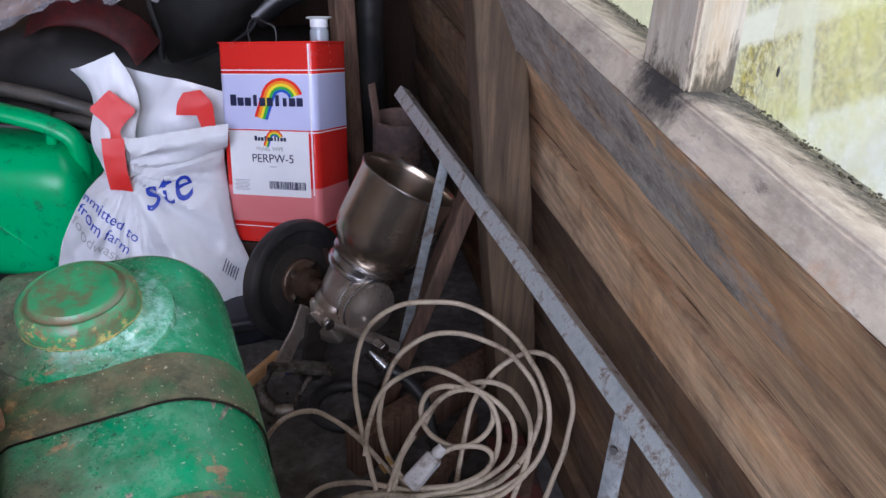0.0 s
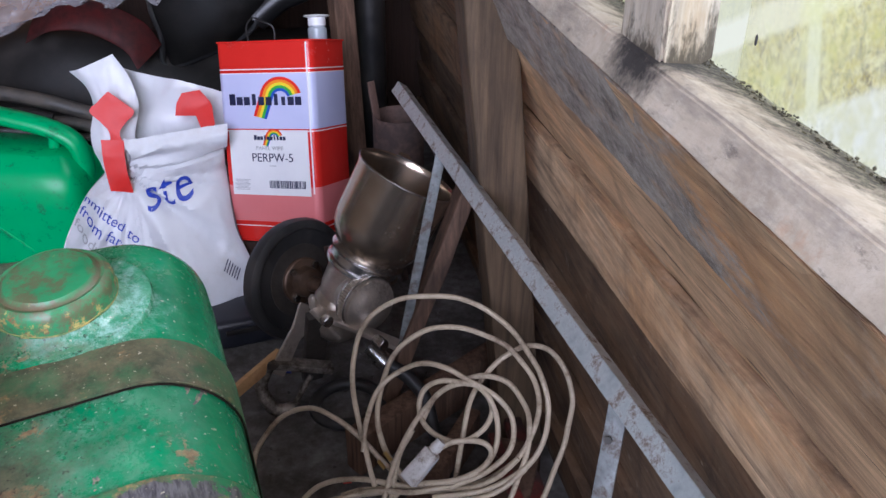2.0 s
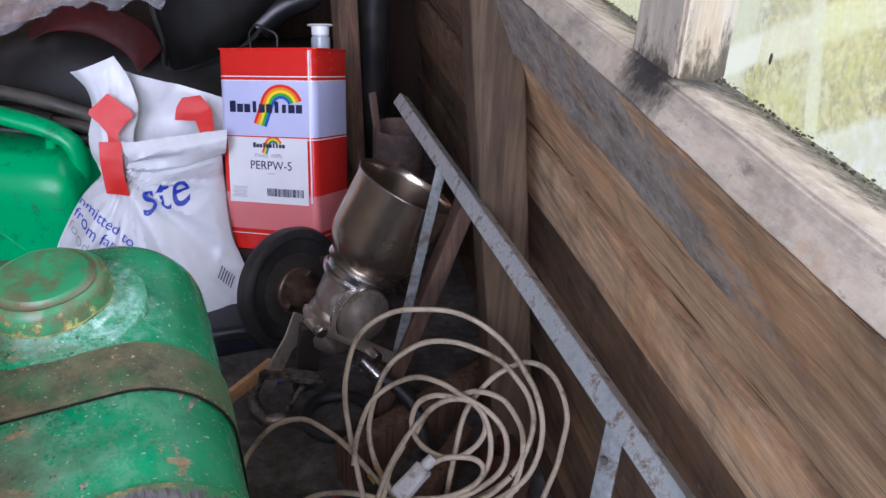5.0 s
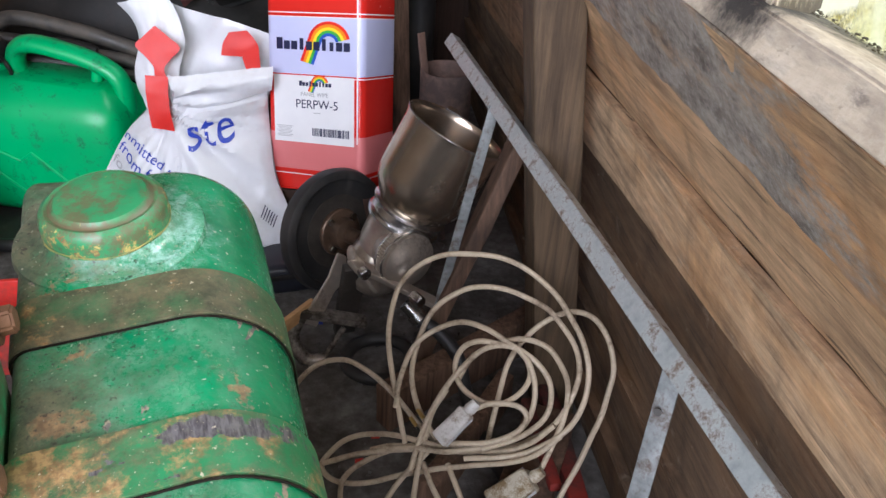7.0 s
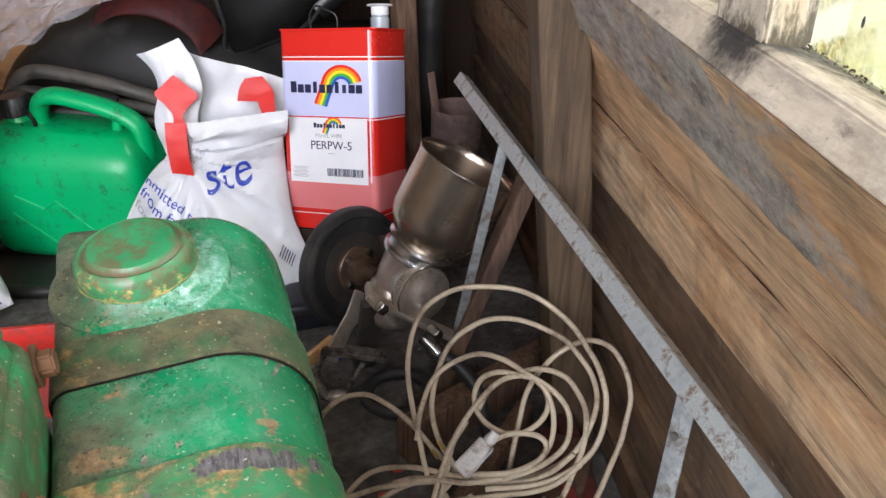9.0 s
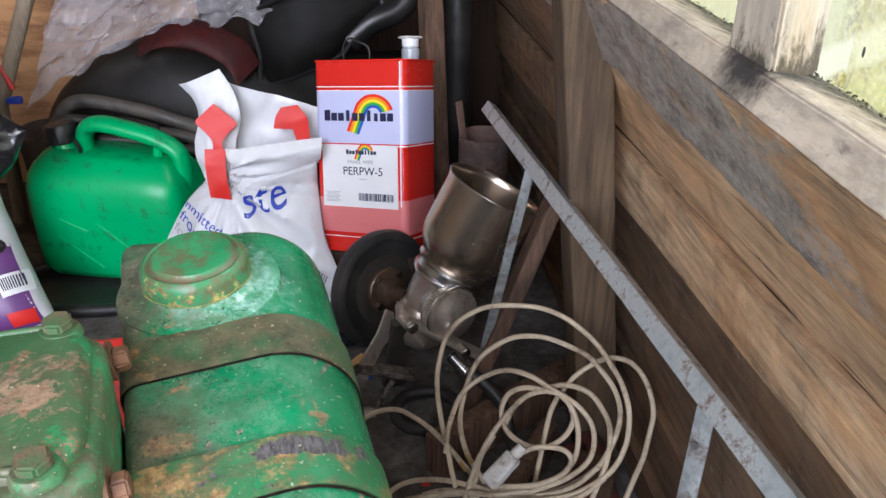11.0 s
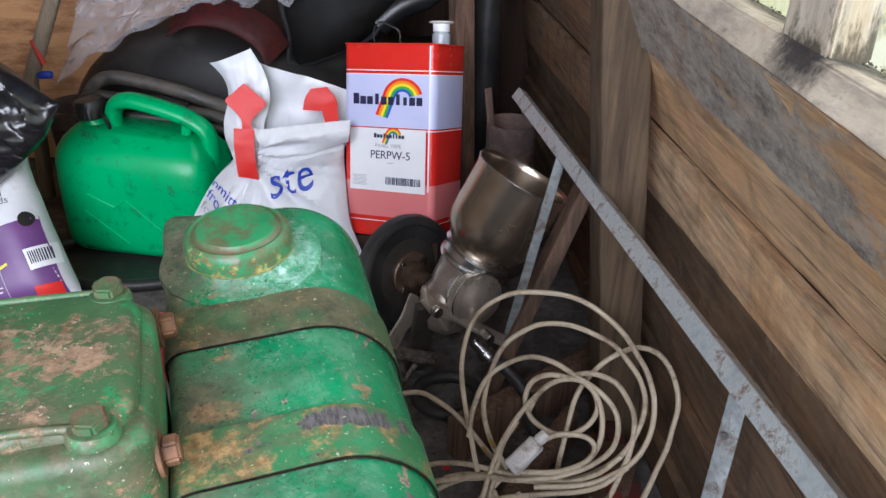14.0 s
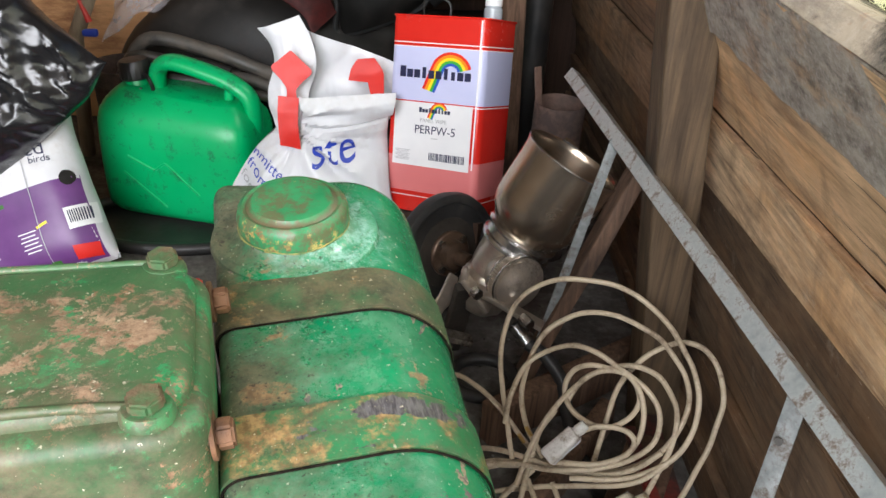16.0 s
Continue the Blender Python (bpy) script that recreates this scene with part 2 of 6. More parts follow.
def tank_paint():
    k = Nodes("worn_green_enamel")
    base = k.mix(k.ramp(k.noise(14, 5), 0.35, 0.7), (0.005, 0.155, 0.062), (0.012, 0.3, 0.118))
    xyz = k.t.nodes.new("ShaderNodeSeparateXYZ")
    k.link(k.co, xyz.inputs[0])
    # dust on the flat top, none on the rounded flank
    flat = k.ramp(xyz.outputs[0], 0.125, 0.05)
    dusty = k.times(k.ramp(k.noise(15, 13, 0.86, offset=(2, 0, 1)), 0.42, 0.56), k.times(flat, 0.12, "ADD"))
    col = k.mix(k.times(dusty, 0.62), base, k.mix(k.ramp(k.noise(60, 8, 0.75), 0.4, 0.62), (0.05, 0.085, 0.05), (0.21, 0.31, 0.22)))
    # pale bluish bloom round the filler
    bloom = k.ramp(spot(k, 0.066, -0.052, 0.05, 0.052, 3.4, 30), 0.05, 0.9)
    fleck = k.ramp(k.noise(140, 8, 0.78, offset=(3, 3, 0)), 0.46, 0.62)
    col = k.mix(k.times(bloom, k.times(k.times(fleck, 0.75), 0.12, "ADD")), col, (0.34, 0.54, 0.47))
    # oily brown grime, heaviest along the joint with the engine
    edge = k.times(k.ramp(xyz.outputs[0], 0.06, -0.005), 0.17)
    grime = k.ramp(k.times(k.noise(10, 11, 0.78, offset=(5, 3, 0)), edge, "ADD"), 0.52, 0.66)
    col = k.mix(k.times(grime, 0.82), col, k.mix(k.ramp(k.noise(70, 7, 0.75), 0.4, 0.6), (0.05, 0.042, 0.026), (0.16, 0.125, 0.075)))
    rust = k.ramp(k.noise(26, 10, 0.74, offset=(1, 9, 4)), 0.61, 0.65)
    rust = k.times(rust, k.ramp(spot(k, 0.022, -0.182, 0.014, 0.009, 5.5, 46), 0.1, 0.6), "MAXIMUM")
    col = k.mix(k.times(rust, 0.9), col, k.mix(k.ramp(k.noise(160, 4), 0.4, 0.6), (0.17, 0.095, 0.05), (0.36, 0.22, 0.11)))
    fine = k.ramp(k.noise(230, 6, 0.72), 0.5, 0.7)
    col = k.mix(k.times(fine, k.times(k.times(flat, 0.3), 0.06, "ADD")), col, (0.19, 0.2, 0.13))
    # chips down to the grey primer, more of them on the flank
    chip = k.ramp(k.times(k.noise(42, 7, 0.62, (1, 0.7, 1), (4, 4, 1), 0.6), k.times(k.ramp(xyz.outputs[0], 0.1, 0.135), 0.03), "ADD"), 0.655, 0.665)
    col = k.mix(chip, col, k.mix(k.ramp(k.noise(300, 3), 0.45, 0.55), (0.15, 0.13, 0.12), (0.3, 0.25, 0.18)))
    peeled = k.ramp(spot(k, 0.112, -0.266, 0.026, 0.016, 5.0, 44, (2, 5, 2)), 0.1, 0.2)
    col = k.mix(peeled, col, k.mix(k.ramp(k.noise(120, 6, 0.7), 0.4, 0.6), (0.05, 0.046, 0.05), (0.15, 0.135, 0.135)))
    grit = k.ramp(k.times(k.noise(330, 3, 0.6, offset=(2, 2, 2)), k.times(k.noise(20, 5, 0.7), 0.2), "ADD"), 0.7, 0.76)
    col = k.mix(k.times(k.times(grit, flat), 0.8), col, (0.03, 0.025, 0.018))
    specks = k.ramp(k.noise(380, 2, 0.5), 0.69, 0.72)
    col = k.mix(k.times(specks, 0.6), col, (0.55, 0.53, 0.42))
    r = k.t.nodes.new("ShaderNodeMapRange")
    r.inputs["To Min"].default_value, r.inputs["To Max"].default_value = 0.15, 0.62
    k.link(k.times(k.times(dusty, 0.6), k.times(grime, rust, "MAXIMUM"), "MAXIMUM"), r.inputs["Value"])
    k.set(col, r.outputs[0], **{"Specular IOR Level": 0.7})
    k.bump(k.times(k.times(rust, -1.0), k.noise(120, 6), "ADD"), 0.3, 0.0012)
    return k.m


def cover_paint():
    k = Nodes("flaking_green_paint")
    base = k.mix(k.ramp(k.noise(10, 6), 0.35, 0.7), (0.032, 0.105, 0.04), (0.085, 0.2, 0.08))
    bright = k.ramp(k.noise(22, 10, 0.78, offset=(3, 2, 2)), 0.52, 0.56)
    col = k.mix(k.times(bright, 0.8), base, (0.02, 0.32, 0.115))
    grime = k.ramp(k.noise(8, 11, 0.8, offset=(7, 3, 0)), 0.44, 0.58)
    col = k.mix(k.times(grime, 0.8), col, k.mix(k.ramp(k.noise(60, 9, 0.78), 0.4, 0.6), (0.06, 0.05, 0.03), (0.17, 0.125, 0.08)))
    # scraped place, broken by flakes that still hold
    bare = k.ramp(spot(k, -0.08, -0.19, 0.075, 0.045, 6.0, 30, (0.4, 0.2, 4)), 0.1, 0.4)
    flakes = k.ramp(k.noise(52, 11, 0.82, offset=(2, 6, 1)), 0.49, 0.53)
    metal = k.mix(k.ramp(k.noise(110, 9, 0.8), 0.4, 0.62), (0.2, 0.12, 0.075), (0.46, 0.32, 0.21))
    col = k.mix(k.times(bare, k.times(k.times(flakes, 0.94), 0.06, "ADD")), col, metal)
    rust = k.ramp(k.noise(40, 11, 0.82, offset=(1, 3, 3)), 0.56, 0.59)
    col = k.mix(k.times(rust, 0.9), col, k.mix(k.ramp(k.noise(200, 4), 0.4, 0.6), (0.2, 0.1, 0.06), (0.38, 0.22, 0.14)))
    specks = k.ramp(k.noise(420, 2, 0.5), 0.7, 0.73)
    col = k.mix(k.times(specks, 0.8), col, (0.6, 0.55, 0.42))
    fine = k.ramp(k.noise(230, 6, 0.72), 0.48, 0.7)
    col = k.mix(k.times(fine, 0.3), col, (0.17, 0.14, 0.09))
    k.set(col, 0.48)
    k.bump(k.times(k.times(bare, k.times(flakes, -1.5)), k.noise(110, 6), "ADD"), 0.5, 0.0012)
    return k.m


M_TANK, M_COVER = tank_paint(), cover_paint()
def strap_paint(name, green, rust_at, scrape):
    """Painted steel strap under grime and rust; one long scrape to bare metal."""
    k = Nodes(name)
    col = k.mix(k.ramp(k.noise(24, 5), 0.35, 0.7), (green[0] * 0.5, green[1] * 0.7, green[2] * 0.6), green)
    xyz = k.t.nodes.new("ShaderNodeSeparateXYZ")
    k.link(k.co, xyz.inputs[0])
    flat = k.times(k.ramp(xyz.outputs[0], 0.15, 0.09), 0.16)
    dirt = k.ramp(k.times(k.noise(17, 10, 0.76, offset=(2, 7, 1)), flat, "ADD"), *rust_at)
    col = k.mix(k.times(dirt, 0.88), col, k.mix(k.ramp(k.noise(80, 8, 0.75), 0.38, 0.62), (0.05, 0.042, 0.026), (0.155, 0.115, 0.065)))
    rust = k.ramp(k.times(k.noise(46, 9, 0.76, offset=(6, 2, 3)), k.times(k.ramp(xyz.outputs[0], 0.07, 0.0), 0.06), "ADD"), 0.5 if scrape else 0.6, 0.6 if scrape else 0.68)
    col = k.mix(k.times(rust, 0.9), col, k.mix(k.ramp(k.noise(220, 4), 0.4, 0.6), (0.19, 0.1, 0.045), (0.41, 0.25, 0.11)))
    if scrape:
        f = k.ramp(spot(k, 0.092, -0.205, 0.032, 0.0075, 5.0, 46, (5, 5, 2)), 0.1, 0.2)
        f2 = k.ramp(k.noise(40, 7, 0.66, (0.8, 1.8, 1), (1, 4, 8)), 0.63, 0.64)
        lines = k.ramp(k.noise(1.0, 5, 0.6, (500, 120, 500)), 0.4, 0.6)
        col = k.mix(k.times(f, f2, "MAXIMUM"), col, k.mix(lines, (0.045, 0.04, 0.045), (0.13, 0.12, 0.125)))
    fine = k.ramp(k.noise(230, 6, 0.72), 0.5, 0.7)
    col = k.mix(k.times(fine, 0.3), col, (0.2, 0.19, 0.12))
    specks = k.ramp(k.noise(420, 2, 0.5), 0.68, 0.72)
    col = k.mix(k.times(specks, 0.8), col, (0.5, 0.45, 0.33))
    k.set(col, 0.5)
    k.bump(k.noise(120, 6), 0.4, 0.0012)
    return k.m


def cap_paint():
    """Green cap: brown grime in the groove, chips to yellow and rust on the rim."""
    k = Nodes("green_cap_paint")
    xyz = k.t.nodes.new("ShaderNodeSeparateXYZ")
    k.link(k.co, xyz.inputs[0])
    du, dv = k.times(xyz.outputs[0], 0.050, "SUBTRACT"), k.times(xyz.outputs[1], 0.047, "ADD")
    rad = k.times(k.times(k.times(du, du), k.times(dv, dv), "ADD"), 0.5, "POWER")
    col = k.mix(k.ramp(k.noise(30, 6), 0.35, 0.7), (0.02, 0.18, 0.068), (0.05, 0.28, 0.11))
    groove = k.ramp(k.times(k.times(k.times(rad, 0.0266, "SUBTRACT"), k.times(k.times(k.noise(50, 6, 0.7), 0.5, "SUBTRACT"), 0.006), "ADD"), -1.0, "ABSOLUTE"), 0.0026, 0.0006)
    col = k.mix(k.times(groove, 0.75), col, (0.12, 0.07, 0.042))
    blot = k.ramp(k.noise(40, 11, 0.8, offset=(1, 2, 5)), 0.47, 0.56)
    col = k.mix(k.times(blot, 0.75), col, (0.13, 0.08, 0.045))
    rim = k.times(k.ramp(rad, 0.029, 0.0335), 0.11)
    chips = k.ramp(k.times(k.noise(95, 8, 0.74, offset=(4, 1, 2)), rim, "ADD"), 0.645, 0.665)
    col = k.mix(chips, col, k.mix(k.ramp(k.noise(150, 4), 0.42, 0.58), (0.2, 0.11, 0.05), (0.5, 0.4, 0.13)))
    k.set(col, 0.38)
    k.bump(k.noise(110, 6), 0.35, 0.0012)
    return k.m


M_STRAP = strap_paint("grimy_green_strap", (0.035, 0.16, 0.065), (0.5, 0.7), False)
M_STRAP2 = strap_paint("rusty_green_strap", (0.03, 0.22, 0.085), (0.56, 0.72), True)
M_CAP = cap_paint()
M_GAP = simple("black_gap_shade", (0.008, 0.007, 0.006), (0.02, 0.017, 0.013), 80, 1.0, **{"Specular IOR Level": 0.0})
M_BOLT = simple("rusted_green_bolt", (0.04, 0.12, 0.045), (0.13, 0.09, 0.05), 70, 0.6, bump=0.5, dirt=(0.13, 0.08, 0.045), dirt_at=(0.55, 0.75), dscale=70)
M_YELLOW = simple("old_yellow_paint", (0.03, 0.13, 0.05), (0.45, 0.34, 0.1), 120, 0.5, bump=0.4)
M_RUST = simple("rusty_steel", (0.07, 0.035, 0.02), (0.22, 0.105, 0.05), 60, 0.75, bump=0.6)
M_DARKGREASE = simple("dark_greasy_iron", (0.02, 0.017, 0.014), (0.05, 0.042, 0.034), 40, 0.55, bump=0.5)
M_ZINC = simple("galvanised_steel", (0.3, 0.325, 0.32), (0.56, 0.59, 0.575), 60, 0.42, metal=0.35, bump=0.15, dirt=(0.2, 0.155, 0.12), dirt_at=(0.62, 0.76), dscale=60)
M_DULLZINC = simple("dull_zinc", (0.14, 0.15, 0.148), (0.28, 0.295, 0.288), 90, 0.6, metal=0.3, bump=0.15, dirt=(0.13, 0.1, 0.08), dirt_at=(0.62, 0.78), dscale=60)
M_STEEL = simple("stained_stainless", (0.34, 0.27, 0.2), (0.56, 0.475, 0.38), 14, 0.25, metal=0.96, bump=0.06, dirt=(0.2, 0.12, 0.07), dirt_at=(0.66, 1.0), dscale=9)
M_BRIGHT = simple("bright_steel", (0.5, 0.49, 0.47), (0.62, 0.61, 0.6), 70, 0.26, metal=1.0, bump=0.1)
M_CAST = simple("tinned_casting", (0.4, 0.35, 0.29), (0.62, 0.55, 0.46), 30, 0.33, metal=0.8, bump=0.08, dirt=(0.12, 0.09, 0.065), dirt_at=(0.66, 0.9), dscale=20)
M_CLAMP = simple("greasy_clamp_iron", (0.2, 0.175, 0.145), (0.42, 0.37, 0.31), 40, 0.4, metal=0.55, bump=0.3, dirt=(0.05, 0.04, 0.03), dirt_at=(0.5, 0.7), dscale=24)
M_RUBBER = simple("black_rubber", (0.012, 0.012, 0.012), (0.028, 0.027, 0.026), 24, 0.5, bump=0.2, dirt=(0.05, 0.045, 0.04), dirt_at=(0.62, 0.8))
M_HUB = simple("oily_brown_hub", (0.07, 0.045, 0.03), (0.16, 0.1, 0.065), 45, 0.4, metal=0.5, bump=0.4)
M_CABLE = simple("dirty_white_cable", (0.4, 0.325, 0.225), (0.56, 0.47, 0.34), 60, 0.5, dirt=(0.2, 0.15, 0.1), dirt_at=(0.6, 0.8), dscale=30)
M_PLUG = simple("white_plug_plastic", (0.52, 0.5, 0.46), (0.62, 0.6, 0.56), 60, 0.4, dirt=(0.25, 0.2, 0.15), dirt_at=(0.62, 0.8), dscale=50)
M_OLDPLUG = simple("scuffed_plug_plastic", (0.5, 0.46, 0.36), (0.6, 0.55, 0.44), 60, 0.55, dirt=(0.2, 0.14, 0.07), dirt_at=(0.52, 0.7), dscale=60)
M_JUG = simple("green_polythene", (0.005, 0.36, 0.11), (0.012, 0.42, 0.14), 9, 0.36, bump=0.1, bscale=180, dirt=(0.01, 0.09, 0.035), dirt_at=(0.67, 0.84), dscale=40, **{"Subsurface Weight": 0.08, "Subsurface Radius": (0.004, 0.012, 0.006), "Subsurface Scale": 1.0})
M_BLACK = simple("black_plastic", (0.007, 0.007, 0.0075), (0.013, 0.013, 0.013), 20, 0.36, bump=0.1, dirt=(0.03, 0.026, 0.022), dirt_at=(0.6, 0.85))
M_DUSTBLACK = simple("dusty_black_plastic", (0.006, 0.0056, 0.0052), (0.016, 0.0145, 0.013), 12, 0.55, bump=0.1, dirt=(0.036, 0.031, 0.027), dirt_at=(0.62, 0.88), **{"Specular IOR Level": 0.28})
M_HOSE = simple("dusty_hose_rubber", (0.02, 0.018, 0.016), (0.05, 0.046, 0.04), 40, 0.45, bump=0.2, dirt=(0.09, 0.075, 0.06), dirt_at=(0.56, 0.75), dscale=14)
M_BINBAG = simple("black_polythene_film", (0.008, 0.008, 0.009), (0.014, 0.014, 0.015), 20, 0.26, bump=0.35, bscale=70, **{"Specular IOR Level": 0.7})
M_BAG = simple("white_carrier_film", (0.6, 0.61, 0.64), (0.68, 0.69, 0.71), 12, 0.34, bump=0.25, bscale=45, dirt=(0.55, 0.54, 0.52), dirt_at=(0.66, 0.9))
M_RED = simple("red_print", (0.56, 0.014, 0.009), (0.64, 0.022, 0.014), 30, 0.5)
M_BLUE = simple("blue_print", (0.016, 0.04, 0.36), (0.025, 0.06, 0.42), 60, 0.4)
M_SACK = simple("white_sack_film", (0.58, 0.58, 0.6), (0.66, 0.66, 0.67), 14, 0.4, bump=0.15, bscale=50, dirt=(0.5, 0.47, 0.44), dirt_at=(0.66, 0.9))
M_PURPLE = simple("purple_print", (0.1, 0.03, 0.145), (0.15, 0.05, 0.2), 18, 0.38)
M_LIME = simple("lime_print", (0.03, 0.12, 0.02), (0.05, 0.17, 0.03), 60, 0.45)
M_GREYPRINT = simple("grey_print", (0.35, 0.35, 0.36), (0.42, 0.42, 0.43), 80, 0.5)
M_WHITEPRINT = simple("white_print", (0.75, 0.75, 0.75), (0.8, 0.8, 0.8), 80, 0.45)
M_NAVY = simple("navy_print", (0.012, 0.016, 0.05), (0.02, 0.024, 0.07), 80, 0.35)
M_TINRED = simple("red_tin_lacquer", (0.58, 0.018, 0.012), (0.66, 0.028, 0.018), 9, 0.24, bump=0.04, bscale=14, dirt=(0.25, 0.02, 0.015), dirt_at=(0.72, 0.95), dscale=12)
M_TINPINK = simple("pink_tin_lacquer", (0.62, 0.17, 0.17), (0.68, 0.2, 0.2), 9, 0.28, bump=0.04, bscale=14)
M_TINBLUE = simple("lavender_tin_lacquer", (0.5, 0.52, 0.74), (0.56, 0.58, 0.79), 9, 0.28, bump=0.04, bscale=14)
M_TINWHITE = simple("white_lacquer_line", (0.78, 0.76, 0.76), (0.82, 0.8, 0.8), 60, 0.3)
M_LABEL = simple("white_label_paper", (0.72, 0.72, 0.73), (0.78, 0.78, 0.78), 20, 0.5, bump=0.05)
M_TIN = simple("tinplate", (0.3, 0.27, 0.25), (0.42, 0.4, 0.37), 40, 0.35, metal=0.9, dirt=(0.15, 0.07, 0.03), dirt_at=(0.55, 0.7), dscale=30)
M_SPOUT = simple("grey_spout_plastic", (0.3, 0.33, 0.36), (0.42, 0.45, 0.48), 20, 0.25)
RAINBOW = [simple("print_" + n, c, c, 20, 0.35) for n, c in (("red", (0.75, 0.02, 0.012)), ("orange", (0.82, 0.27, 0.01)), ("yellow", (0.85, 0.68, 0.02)), ("green", (0.06, 0.4, 0.05)), ("blue", (0.02, 0.09, 0.45)))]
M_REDLENS = simple("dull_red_lacquer", (0.085, 0.006, 0.006), (0.13, 0.01, 0.009), 14, 0.5, dirt=(0.03, 0.014, 0.013), dirt_at=(0.55, 0.8))
M_REDTOOL = simple("red_painted_metal", (0.5, 0.02, 0.012), (0.6, 0.03, 0.02), 30, 0.4, dirt=(0.12, 0.05, 0.04), dirt_at=(0.6, 0.8))
M_DARKRED = simple("grimy_red_paint", (0.14, 0.014, 0.01), (0.22, 0.022, 0.014), 30, 0.5, dirt=(0.05, 0.03, 0.025), dirt_at=(0.5, 0.7))
M_TUB = simple("rusty_brown_tin", (0.085, 0.05, 0.038), (0.15, 0.09, 0.065), 24, 0.6, bump=0.3, dirt=(0.05, 0.035, 0.03), dirt_at=(0.5, 0.7))
M_CONCRETE = simple("dirty_concrete", (0.075, 0.069, 0.063), (0.21, 0.198, 0.182), 48, 0.9, bump=0.7, bscale=130, dirt=(0.05, 0.044, 0.038), dirt_at=(0.5, 0.75), dscale=9)
M_PLASTER = simple("grey_boarding", (0.12, 0.09, 0.06), (0.2, 0.15, 0.1), 12, 0.85, bump=0.3)
M_MOSS = simple("dry_moss", (0.03, 0.026, 0.016), (0.11, 0.095, 0.05), 80, 0.95, bump=0.8)



def clear_film():
    k = Nodes("cloudy_polythene_sheet")
    tr = k.t.nodes.new("ShaderNodeBsdfTransparent")
    tr.inputs[0].default_value = (0.85, 0.85, 0.87, 1)
    mx = k.t.nodes.new("ShaderNodeMixShader")
    k.link(k.ramp(k.noise(12, 6, 0.65), 0.05, 1.25), mx.inputs[0])
    k.set(k.mix(k.noise(20), (0.42, 0.4, 0.43), (0.58, 0.56, 0.58)), 0.25)
    k.bump(k.noise(40, 5), 0.4, 0.004)
    k.link(tr.outputs[0], mx.inputs[1])
    k.link(k.p.outputs[0], mx.inputs[2])
    k.link(mx.outputs[0], k.t.nodes["Material Output"].inputs[0])
    return k.m


def algae_glass():
    k = Nodes("algae_stained_glass")
    tr = k.t.nodes.new("ShaderNodeBsdfTransparent")
    tr.inputs[0].default_value = (0.95, 0.94, 0.88, 1)
    tl = k.t.nodes.new("ShaderNodeBsdfTranslucent")
    patch = k.ramp(k.times(k.noise(9, 9, 0.74), k.times(k.noise(70, 6, 0.75), 0.45), "ADD"), 0.69, 0.88)
    k.link(k.mix(patch, (0.93, 0.92, 0.8), (0.66, 0.66, 0.3)), tl.inputs[0])
    mx = k.t.nodes.new("ShaderNodeMixShader")
    k.link(k.times(k.times(patch, 0.3), 0.05, "ADD"), mx.inputs[0])
    k.link(tr.outputs[0], mx.inputs[1])
    k.link(tl.outputs[0], mx.inputs[2])
    gl = k.t.nodes.new("ShaderNodeBsdfGlossy")
    gl.inputs["Roughness"].default_value = 0.15
    m2 = k.t.nodes.new("ShaderNodeMixShader")
    m2.inputs[0].default_value = 0.04
    k.link(mx.outputs[0], m2.inputs[1])
    k.link(gl.outputs[0], m2.inputs[2])
    k.link(m2.outputs[0], k.t.nodes["Material Output"].inputs[0])
    return k.m


